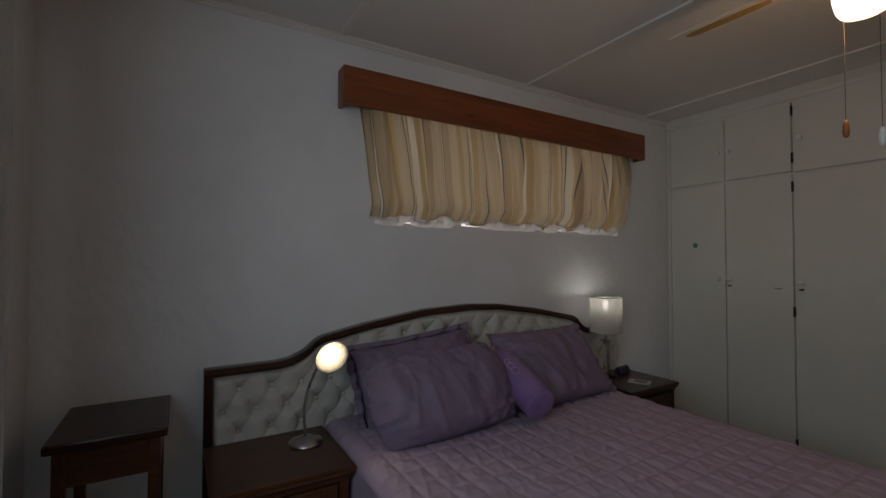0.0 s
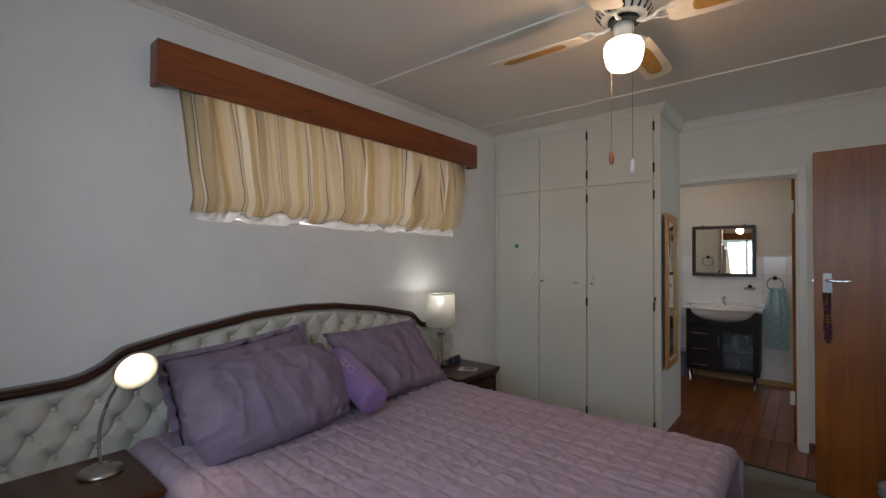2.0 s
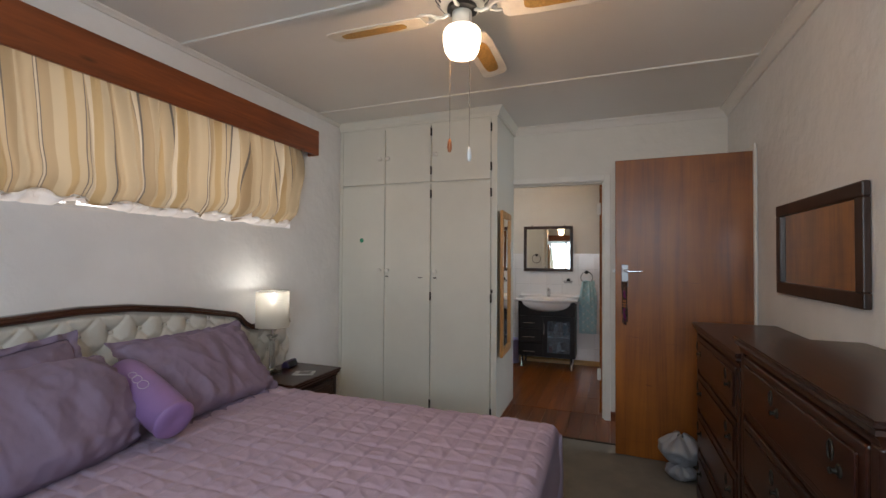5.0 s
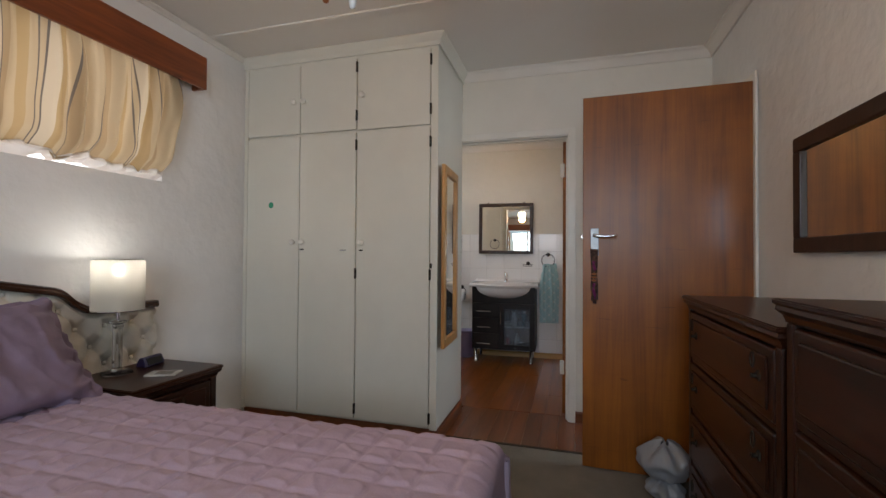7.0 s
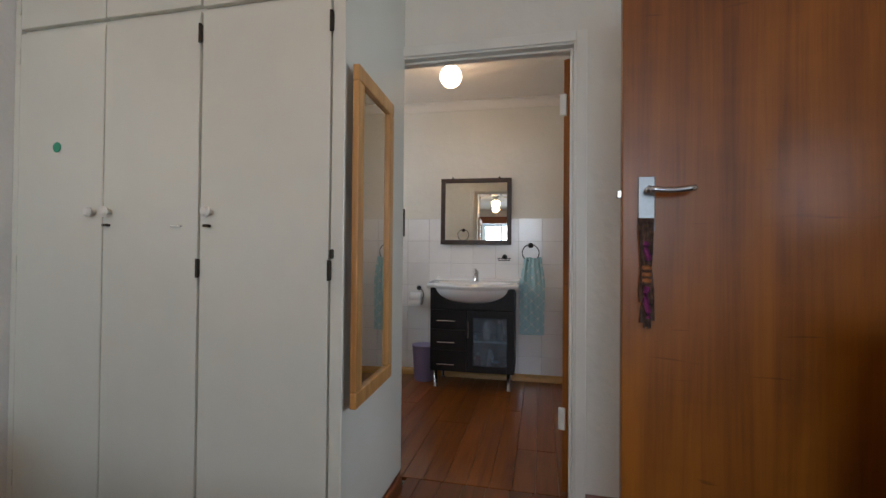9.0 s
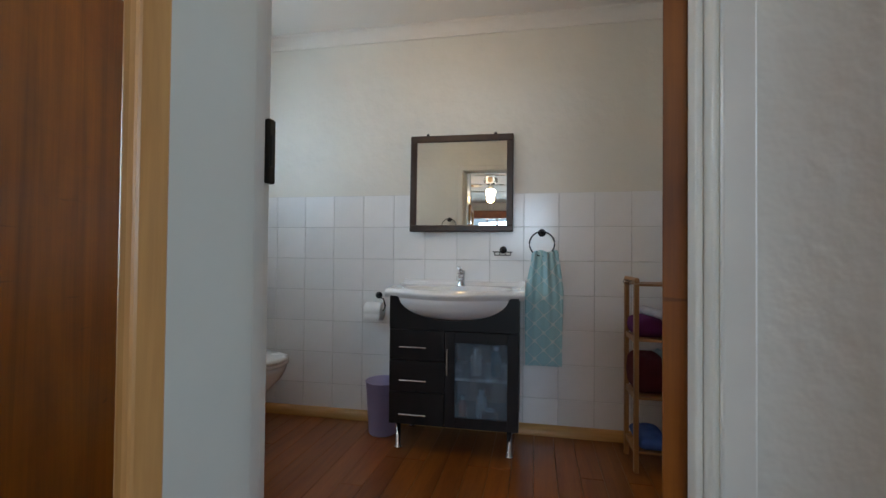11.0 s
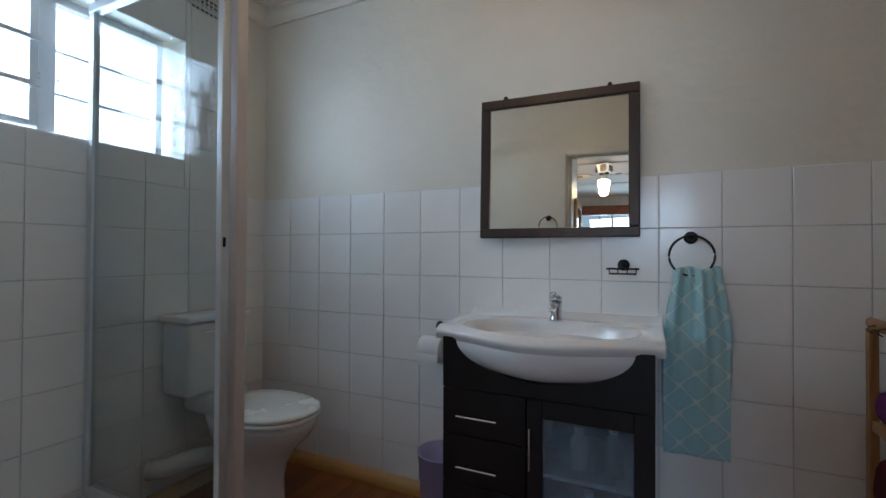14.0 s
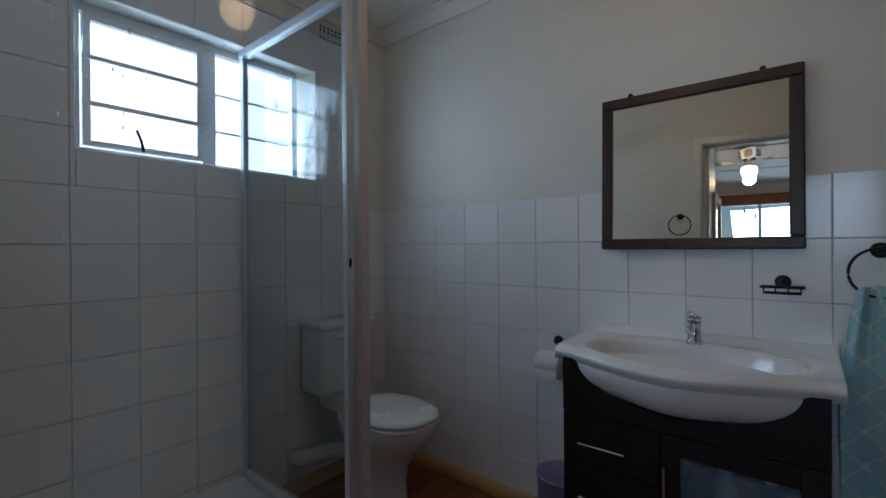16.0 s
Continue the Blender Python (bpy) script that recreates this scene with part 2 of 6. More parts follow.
def thing(name, at, label, category, group="", rz=0.0):
    ob = new(name)
    ob.empty_display_size = 0.05
    ob.matrix_world = pose(at[0], at[1], at[2], 0, 0, rz)
    return tagged(ob, label, category, group)


def structure(name, bm, mat, label="", smooth=False, category=""):
    return tagged(part(name, bm, mat, None, "", smooth), label, category, "", "structure")


def box(x0, x1, y0, y1, z0, z1, bevel=0.0, bm=None, seg=2):
    own = bmesh.new()
    r = bmesh.ops.create_cube(own, size=1.0)
    for v in r["verts"]:
        v.co = Vector(((x0 + x1) / 2 + v.co.x * (x1 - x0), (y0 + y1) / 2 + v.co.y * (y1 - y0), (z0 + z1) / 2 + v.co.z * (z1 - z0)))
    if bevel:
        bmesh.ops.bevel(own, geom=own.edges[:], offset=bevel, segments=seg, profile=0.5, affect="EDGES")
    return join(bm, own)


def join(bm, own):
    if bm is None:
        return own
    me = bpy.data.meshes.new("tmp")
    own.to_mesh(me)
    own.free()
    bm.from_mesh(me)
    bpy.data.meshes.remove(me)
    return bm


def moved(bm, m):
    bmesh.ops.transform(bm, matrix=m, verts=bm.verts[:])
    return bm


def rod(a, b, r, bm=None, seg=12, r2=None):
    own = bmesh.new()
    a, b = Vector(a), Vector(b)
    bmesh.ops.create_cone(own, cap_ends=True, segments=seg, radius1=r, radius2=r if r2 is None else r2, depth=(b - a).length)
    q = (b - a).to_track_quat("Z", "Y").to_matrix().to_4x4()
    moved(own, Matrix.Translation((a + b) / 2) @ q)
    return join(bm, own)


def lathe(profile, at=(0, 0, 0), seg=32, bm=None):
    own = bmesh.new()
    rings = []
    for r, z in profile:
        rings.append([own.verts.new((at[0] + r * math.cos(2 * math.pi * i / seg), at[1] + r * math.sin(2 * math.pi * i / seg), at[2] + z)) for i in range(seg)])
    for p, q in zip(rings, rings[1:]):
        for i in range(seg):
            own.faces.new((p[i], p[(i + 1) % seg], q[(i + 1) % seg], q[i]))
    if profile[0][0] > 1e-4:
        own.faces.new(rings[0][::-1])
    if profile[-1][0] > 1e-4:
        own.faces.new(rings[-1])
    bmesh.ops.remove_doubles(own, verts=own.verts[:], dist=1e-6)
    return join(bm, own)


def tube(points, r, bm=None, seg=10, closed=False):
    """A round tube swept along a list of points."""
    own = bmesh.new()
    pts = [Vector(p) for p in points]
    n = len(pts)
    rings = []
    for i, p in enumerate(pts):
        d = (pts[(i + 1) % n] - pts[i - 1]) if closed else (pts[min(i + 1, n - 1)] - pts[max(i - 1, 0)])
        d.normalize()
        side = d.cross(Vector((0, 0, 1)))
        if side.length < 0.05:
            side = d.cross(Vector((0, 1, 0)))
        side.normalize()
        up = side.cross(d)
        rings.append([own.verts.new(p + r * (math.cos(2 * math.pi * k / seg) * side + math.sin(2 * math.pi * k / seg) * up)) for k in range(seg)])
    pairs = list(zip(rings, rings[1:])) + ([(rings[-1], rings[0])] if closed else [])
    for a, b in pairs:
        for k in range(seg):
            own.faces.new((a[k], a[(k + 1) % seg], b[(k + 1) % seg], b[k]))
    if not closed:
        own.faces.new(rings[0][::-1])
        own.faces.new(rings[-1])
    return join(bm, own)


def sweep(profile, path, bm=None):
    """An extrusion of a closed 2D profile (u sideways, z up) along a level path of (x, y); u is to the left of the way."""
    own = bmesh.new()
    rings = []
    n = len(path)
    for i, p in enumerate(path):
        a = Vector(path[max(i - 1, 0)])
        b = Vector(path[min(i + 1, n - 1)])
        d0 = (Vector(p) - a).normalized() if i else (b - Vector(p)).normalized()
        d1 = (b - Vector(p)).normalized() if i < n - 1 else d0
        n0, n1 = Vector((-d0.y, d0.x)), Vector((-d1.y, d1.x))
        nn = n0 + n1
        nn = nn / max(0.3, nn.dot(n0))
        rings.append([own.verts.new((p[0] + nn.x * u, p[1] + nn.y * u, z)) for u, z in profile])
    k = len(profile)
    for a, b in zip(rings, rings[1:]):
        for j in range(k):
            own.faces.new((a[j], a[(j + 1) % k], b[(j + 1) % k], b[j]))
    own.faces.new(rings[0][::-1])
    own.faces.new(rings[-1])
    return join(bm, own)


def grid_surface(nu, nv, fn, uv=None, thick=0.0):
    own = bmesh.new()
    lay = own.loops.layers.uv.new("UVMap") if uv else None
    vs = [[own.verts.new(fn(i / nu, j / nv)) for j in range(nv + 1)] for i in range(nu + 1)]
    for i in range(nu):
        for j in range(nv):
            f = own.faces.new((vs[i][j], vs[i + 1][j], vs[i + 1][j + 1], vs[i][j + 1]))
            if uv:
                for l, (a, b) in zip(f.loops, ((i, j), (i + 1, j), (i + 1, j + 1), (i, j + 1))):
                    l[lay].uv = uv(a / nu, b / nv)
    return own


def extrude_outline(pts, axis, a, b, bevel=0.0):
    """A slab of the outline pts (pairs) pushed from a to b along the axis."""
    own = bmesh.new()

    def at(p, s):
        return {"x": (s, p[0], p[1]), "y": (p[0], s, p[1]), "z": (p[0], p[1], s)}[axis]
    va = [own.verts.new(at(p, a)) for p in pts]
    vb = [own.verts.new(at(p, b)) for p in pts]
    own.faces.new(va)
    own.faces.new(vb[::-1])
    n = len(pts)
    for i in range(n):
        own.faces.new((va[i], va[(i + 1) % n], vb[(i + 1) % n], vb[i]))
    if bevel:
        bmesh.ops.bevel(own, geom=own.edges[:], offset=bevel, segments=1, affect="EDGES")
    return own


def wall_with_hole(axis, c0, c1, lo, hi, z0, z1, holes):
    """A wall slab between c0 and c1 across the axis, from lo to hi along it, cut by upright rectangles (lo, hi, z0, z1)."""
    own = bmesh.new()
    cuts_u = sorted({lo, hi, *[h[0] for h in holes], *[h[1] for h in holes]})
    cuts_z = sorted({z0, z1, *[h[2] for h in holes], *[h[3] for h in holes]})

    def solid(i, j):
        if not (0 <= i < len(cuts_u) - 1 and 0 <= j < len(cuts_z) - 1):
            return False
        u, z = (cuts_u[i] + cuts_u[i + 1]) / 2, (cuts_z[j] + cuts_z[j + 1]) / 2
        return not any(h[0] < u < h[1] and h[2] < z < h[3] for h in holes)

    def vert(c, u, z):
        return own.verts.new((c, u, z) if axis == "x" else (u, c, z))
    for i in range(len(cuts_u) - 1):
        for j in range(len(cuts_z) - 1):
            if not solid(i, j):
                continue
            u0, u1, a, b = cuts_u[i], cuts_u[i + 1], cuts_z[j], cuts_z[j + 1]
            for c in (c0, c1):
                own.faces.new([vert(c, u0, a), vert(c, u1, a), vert(c, u1, b), vert(c, u0, b)])
            for di, u in ((-1, u0), (1, u1)):
                if not solid(i + di, j):
                    own.faces.new([vert(c0, u, a), vert(c1, u, a), vert(c1, u, b), vert(c0, u, b)])
            for dj, z in ((-1, a), (1, b)):
                if not solid(i, j + dj):
                    own.faces.new([vert(c0, u0, z), vert(c1, u0, z), vert(c1, u1, z), vert(c0, u1, z)])
    bmesh.ops.remove_doubles(own, verts=own.verts[:], dist=1e-5)
    return own


# ---- the shell of the place ----
CH, BH = 2.545, 2.485           # ceiling heights: bedroom, bathroom
XW, XD, XB = -6.60, -1.94, -1.855  # bedroom's west face, door wall's two faces
YN, YS = 1.89, -1.24            # bedroom's long walls
BN, BS = 2.03, -0.985           # bathroom's side walls
TOP = 2.75

structure("wall_north", wall_with_hole("y", YN, YN + 0.22, XW - 0.2, -1.87, 0, TOP, [(-5.235, -3.24, 1.575, 2.25)]), WALL, "white painted plaster wall above the bed")
structure("wall_west", wall_with_hole("x", XW - 0.2, XW, YS - 0.15, YN, 0, TOP, [(-1.20, 0.72, 1.12, 2.25)]), WALL, "white painted plaster window wall")
structure("wall_south", wall_with_hole("y", YS - 0.15, YS, XW, -1.80, 0, TOP, [(-2.66, -1.90, 0, 2.06)]), WALL, "white painted plaster wall beside the bedroom door")
wall_bath = structure("wall_bathroom_door", wall_with_hole("x", XD, XB, YS, BN, 0, TOP, [(-0.355, 0.515, 0, 2.055)]), WALLCREAM, "cream painted wall round the bathroom doorway")
wall_back = structure("wall_east", box(0, 0.2, BS - 0.2, BN + 0.2, 0, TOP), WALLCREAM, "cream plaster wall, tiled below, behind the vanity")
wall_win = structure("wall_bathroom_window", wall_with_hole("y", BN, BN + 0.2, -1.88, 0, 0, TOP, [(-1.46, -0.49, 1.56, 2.12)]), WALLCREAM, "white tiled wall with a small window")
wall_right = structure("wall_bathroom_side", box(-1.86, 0, BS - 0.2, BS, 0, TOP), WALLCREAM, "white wall tiled to chest height")
structure("ceiling_bedroom", box(XW, XD, YS, YN, CH, CH + 0.1), CEIL, "white painted ceiling board")
structure("ceiling_bathroom", box(-1.88, 0, BS, BN, BH, BH + 0.1), CEIL, "white painted bathroom ceiling")
structure("floor_bedroom", box(XW, -2.45, YS, YN, -0.1, 0.0), CARPET, "worn grey-beige bedroom carpet")
structure("subfloor", box(-2.45, 0.2, -2.9, BN + 0.2, -0.14, -0.062), GROUT, "dark gaps under the floor boards")

# passage beyond the bedroom door: unseen plain shell with an added opening for light
structure("wall_passage_far", wall_with_hole("y", -2.75, -2.6, -4.2, -0.6, 0, TOP, [(-2.75, -1.65, 0.9, 2.1)]), WALL, "white passage wall, unseen, with an opening added for the lamp")
structure("wall_passage_west", box(-4.2, -4.0, -2.6, YS - 0.15, 0, TOP), WALL, "white passage end wall")
structure("wall_passage_east", box(-0.8, -0.6, -2.6, YS - 0.15, 0, TOP), WALL, "white passage end wall")
structure("ceiling_passage", box(-4.0, -0.8, -2.6, YS - 0.15, CH, CH + 0.1), CEIL, "white passage ceiling")
structure("floor_passage", box(-4.0, -0.8, -2.6, YS - 0.002, -0.1, 0.001), PLANKD, "brown wooden passage floor")
structure("wall_passage_south_side", box(-1.75, -0.6, YS - 0.15, BS - 0.2, 0, TOP), WALL, "white passage wall")

GRASS = plain("dry_garden_grass", (0.10, 0.12, 0.05), 0.95, spread=0.4, scale=0.6, fine=40, relief=0.8, depth=0.03)
GLOWSKY = glowing("bright_hazy_sky", (0.93, 0.97, 1.0), 2.6)
structure("backdrop", grid_surface(2, 2, lambda u, v: (-9 + 14 * u, 5.0, -0.5 + 7.5 * v)), GLOWSKY, "bright hazy sky beyond the windows")
structure("ground", grid_surface(4, 4, lambda u, v: (-300 + 600 * u, -300 + 600 * v, -0.55)), GRASS, "dry green garden ground outside")

# ceiling cover strips and cornices
cb = None
for x in (-2.935, -4.17, -5.42):
    cb = box(x - 0.02, x + 0.02, YS, YN, CH - 0.010, CH + 0.002, 0.003, cb, 1)
structure("ceiling_trim", cb, CEIL, "white painted ceiling cover strips")


def cove(h=0.075, z=CH):
    return [(0.0, z), (0.0, z - h), (0.012, z - h), (0.02, z - h * 0.72), (0.036, z - h * 0.42), (h * 0.72, z - 0.018), (h, z - 0.012), (h, z)]


structure("cornice_bedroom", sweep(cove(0.062), [(-2.59, YS + 0.001), (XD - 0.001, YS + 0.001), (XD - 0.001, 0.449)]), CEIL, "white plaster cove cornice")
structure("cornice_south", sweep(cove(0.062), [(XW, YS + 0.001), (-2.59, YS + 0.001)]), CEIL, "white plaster cove cornice")
structure("cornice_north", sweep(cove(0.028), [(-2.59, YN - 0.001), (XW, YN - 0.001)]), CEIL, "small white cornice over the bed wall")
structure("cornice_bathroom", sweep(cove(0.07, BH), [(XB, BS + 0.001), (-0.001, BS + 0.001), (-0.001, BN - 0.001), (XB, BN - 0.001)]), CEIL, "white plaster cove cornice")


def skirting(name, path, h, t, mat, label, round_=False):
    prof = [(0, 0.0), (t, 0.0), (t, h - 0.012), (t * 0.6, h), (0, h)]
    if round_:
        prof = [(0, 0)] + [(t * math.cos(a), h * math.sin(a)) for a in [radians(d) for d in range(0, 91, 15)]]
    return structure(name, sweep(prof, path), mat, label)


skirting("baseboard_south", [(XW, YS + 0.001), (-2.70, YS + 0.001)], 0.075, 0.016, SKIRT, "red-brown wooden skirting")
skirting("baseboard_north", [(-2.60, YN - 0.001), (XW, YN - 0.001)], 0.075, 0.016, SKIRT, "red-brown wooden skirting")
skirting("baseboard_cupboard_side", [(XD - 0.03, 0.449), (-2.575, 0.449)], 0.075, 0.014, SKIRT, "red-brown wooden skirting")
skirting("baseboard_door_wall", [(XD - 0.001, YS + 0.06), (XD - 0.001, -0.38)], 0.075, 0.014, SKIRTY, "red-brown wooden skirting")
skirting("beading_east", [(-0.008, BS + 0.01), (-0.008, BN - 0.01)], 0.055, 0.04, QUARTER, "yellow pine floor beading", True)
skirting("beading_window_wall", [(-0.01, BN - 0.008), (-0.84, BN - 0.008)], 0.055, 0.04, QUARTER, "yellow pine floor beading", True)
skirting("beading_side", [(XB + 0.02, BS + 0.008), (-0.05, BS + 0.008)], 0.055, 0.04, QUARTER, "yellow pine floor beading", True)


def door_frame(name, axis, c0, c1, lo, hi, top, width, label, face_only=False):
    """Lining and architrave round an opening between lo and hi, through the wall from c0 to c1."""
    t = 0.03
    ob = new(name)
    tagged(ob, label, "door frame", "", "structure")

    def bx(a, b, u0, u1, z0, z1, nm):
        part(nm, box(a, b, u0, u1, z0, z1, 0.004) if axis == "x" else box(u0, u1, a, b, z0, z1, 0.004), TRIMW, ob)
    bx(c0 - 0.012, c1 + 0.012, lo - t, lo, 0, top + t, "jamb")
    bx(c0 - 0.012, c1 + 0.012, hi, hi + t, 0, top + t, "jamb")
    bx(c0 - 0.012, c1 + 0.012, lo, hi, top, top + t, "head")
    m = (c0 + c1) / 2
    bx(m - 0.02, m + 0.02, lo, lo + 0.012, 0, top, "stop")
    bx(m - 0.02, m + 0.02, hi - 0.012, hi, 0, top, "stop")
    bx(m - 0.02, m + 0.02, lo + 0.012, hi - 0.012, top - 0.012, top, "stop")
    w = width
    bx(c0 - 0.024, c0 - 0.0122, lo - w, lo - 0.008, 0, top + w, "architrave")
    bx(c0 - 0.024, c0 - 0.0122, hi + 0.008, hi + w, 0, top + w, "architrave")
    bx(c0 - 0.024, c0 - 0.0122, lo - 0.008, hi + 0.008, top + 0.008, top + w, "architrave")
    bx(c1 + 0.0122, c1 + 0.024, lo - w, lo - 0.008, 0, top + w, "architrave")
    bx(c1 + 0.0122, c1 + 0.024, hi + 0.008, hi + w, 0, top + w, "architrave")
    bx(c1 + 0.0122, c1 + 0.024, lo - 0.008, hi + 0.008, top + 0.008, top + w, "architrave")
    return ob


bath_frame = door_frame("door_frame_bathroom", "x", XD, XB, -0.325, 0.485, 2.025, 0.055, "cream white painted bathroom door frame")
bed_frame = door_frame("door_frame_bedroom", "y", YS - 0.15, YS, -2.63, -1.93, 2.03, 0.06, "white painted bedroom door frame")

# ---- bedroom: cupboard ----
def round_knob(r=0.020, l=0.034):
    """A turned knob that sticks out along -x."""
    return moved(lathe([(r * 0.5, 0), (r * 0.45, l * 0.4), (r * 0.95, l * 0.6), (r, l * 0.8), (r * 0.6, l), (0.0005, l * 1.03)], seg=20), Matrix.Rotation(radians(-90), 4, "Y"))


def butt_hinge(parent, x, y, z):
    b = box(x - 0.006, x, y - 0.007, y + 0.007, z - 0.032, z + 0.032, 0.002)
    rod((x - 0.008, y, z - 0.034), (x - 0.008, y, z + 0.034), 0.006, b, 10)
    return part("hinge", b, BRASSY, parent, "dark tarnished butt hinge")


cup = thing("cupboard", (0, 0, 0), "built-in cream painted cupboard with tall doors and top boxes", "cupboard")
part("body", box(-2.572, XD, 0.45, YN - 0.002, 0.085, 2.50, 0.003), CREAM, cup)
part("plinth", box(-2.560, XD, 0.452, YN - 0.002, 0.0, 0.085), SKIRT, cup, "red-brown wooden plinth")
part("face_frame", box(-2.592, -2.572, 0.446, 0.492, 0.085, 2.50, 0.003, box(-2.592, -2.572, 1.858, YN - 0.002, 0.085, 2.50, 0.003, box(-2.592, -2.572, 0.492, 1.858, 2.455, 2.50, 0.003))), CREAM, cup)
part("crown", sweep([(0, 2.475), (0.012, 2.475), (0.016, 2.50), (0.034, 2.52), (0.046, 2.535), (0.046, CH - 0.001), (0, CH - 0.001)], [(-2.592, YN - 0.003), (-2.592, 0.446), (XD - 0.001, 0.446)][::-1]), CREAM, cup)
part("filler", box(-2.56, XD, 0.47, YN - 0.002, 2.5, CH - 0.001), CEIL, cup, "white filler board up to the ceiling")


def cup_door(y0, y1, z0, z1, knob, knob_z, key=0.0):
    d = part("door", box(-2.596, -2.574, y0 + 0.003, y1 - 0.003, z0, z1, 0.003), CREAM, cup)
    if knob:
        part("knob", moved(round_knob(), Matrix.Translation((-2.596, knob, knob_z))), TRIMW, d, "cream turned knob")
        if key:
            b = rod((-2.594, knob + 0.002, knob_z - 0.05), (-2.612, knob + 0.002, knob_z - 0.05), 0.005)
            box(-2.618, -2.612, knob - 0.012, knob + 0.014, knob_z - 0.055, knob_z - 0.045, 0.002, b)
            part("key", b, BRASSY, d, "small dark cupboard key")
    return d


cup_door(1.430, 1.855, 0.105, 1.970, 1.470, 1.250)
cup_door(1.005, 1.430, 0.105, 1.970, 1.395, 1.250, 1)
cup_door(0.495, 1.000, 0.105, 1.965, 0.955, 1.245, 1)
cup_door(1.430, 1.855, 1.990, 2.455, 1.470, 2.205)
cup_door(1.005, 1.430, 1.990, 2.455, 1.395, 2.205)
cup_door(0.495, 1.000, 1.985, 2.455, 0.955, 2.205)
for y, zs in ((1.003, (2.40, 2.08, 1.885, 1.045, 0.17)), (0.493, (2.39, 2.08, 1.875, 1.045, 0.16)), (1.857, (2.40, 2.08, 1.88, 1.05, 0.20))):
    for z in zs:
        if y > 1.8:
            part("hinge", box(-2.600, -2.594, y - 0.006, y + 0.006, z - 0.032, z + 0.032, 0.002), CREAM, cup, "paint-covered hinge")
        else:
            butt_hinge(cup, -2.594, y, z)
part("latch", box(-2.606, -2.596, 1.07, 1.115, 1.192, 1.199, 0.002), CHROME, cup, "thin metal latch")
part("catch", box(-2.604, -2.594, 0.478, 0.492, 1.085, 1.115, 0.003), BRASSY, cup)
GREEN = plain("green_sticker", (0.02, 0.30, 0.17), 0.5, spread=0.2, scale=30)
tagged(part("sticker", moved(lathe([(0.0005, 0.0), (0.019, 0.0), (0.0205, 0.0015), (0.019, 0.003), (0.0005, 0.003)], seg=24), Matrix.Translation((-2.599, 1.655, 1.506)) @ Matrix.Rotation(radians(90), 4, "Y")), GREEN), "small green round sticker on the cupboard door", "sticker")

# ---- framed mirrors ----
def framed_mirror(name, m, w, h, fw, ft, frame_mat, label, hooks=False, mid=None):
    """Lies in the local x-z plane, centred; its face looks to -y, its back is at y 0."""
    ob = thing(name, (0, 0, 0), label, "mirror")
    ob.matrix_world = m
    for a, b, c, d, nm in ((-w / 2, w / 2, h / 2 - fw, h / 2, "rail"), (-w / 2, w / 2, -h / 2, -h / 2 + fw, "rail"), (-w / 2, -w / 2 + fw, -h / 2 + fw, h / 2 - fw, "stile"), (w / 2 - fw, w / 2, -h / 2 + fw, h / 2 - fw, "stile")):
        part(nm, box(a, b, -ft, 0, c, d, 0.005), frame_mat, ob)
    part("backing", box(-w / 2 + fw * 0.6, w / 2 - fw * 0.6, -ft * 0.35, -0.001, -h / 2 + fw * 0.6, h / 2 - fw * 0.6), BLACK, ob)
    part("mirror_glass", box(-w / 2 + fw * 0.8, w / 2 - fw * 0.8, -ft * 0.45, -ft * 0.36, -h / 2 + fw * 0.8, h / 2 - fw * 0.8), MIRROR, ob)
    if hooks:
        for x in (-w * 0.33, w * 0.33):
            part("hook", moved(lathe([(0.009, -0.006), (0.009, 0.006)], seg=16), Matrix.Translation((x, -0.008, h / 2 + 0.005)) @ Matrix.Rotation(radians(90), 4, "X")), BLACK, ob, "small dark hanging hook")
    return ob


framed_mirror("wall_mirror", pose(-2.372, 0.436, 1.160, 0, 0, 3.0), 0.415, 1.15, 0.055, 0.024, PINE, "tall narrow mirror in a honey pine frame on the cupboard side")
framed_mirror("wall_mirror", pose(-3.503, YS + 0.002, 1.416, 0, 0, 180), 0.865, 0.462, 0.058, 0.026, MIRFRAME, "landscape mirror in a dark brown frame above the dressers")

# ---- doors ----
def lever_set(parent, side, y_plate, z_plate, y_dir, x_face):
    pl = part("handle_plate", box(x_face - 0.004 if side < 0 else x_face, x_face if side < 0 else x_face + 0.004, y_plate - 0.021, y_plate + 0.021, z_plate - 0.075, z_plate + 0.075, 0.0015), PLATE, parent, "chrome back plate")
    x1 = x_face + side * 0.05
    b = rod((x_face, y_plate, z_plate + 0.035), (x1, y_plate, z_plate + 0.035), 0.009)
    pts = [(x1, y_plate + y_dir * 0.11 * s, z_plate + 0.035 - 0.006 * math.sin(s * 3.1)) for s in [i / 8 for i in range(9)]]
    tube(pts, 0.0085, b)
    part("lever", b, CHROME, parent, "chrome lever handle", True)
    return pl


bd = thing("door", (-2.645, -1.222, 0), "open varnished brown veneer bedroom door with chrome lever", "door", rz=-2.6)
DW = 0.812
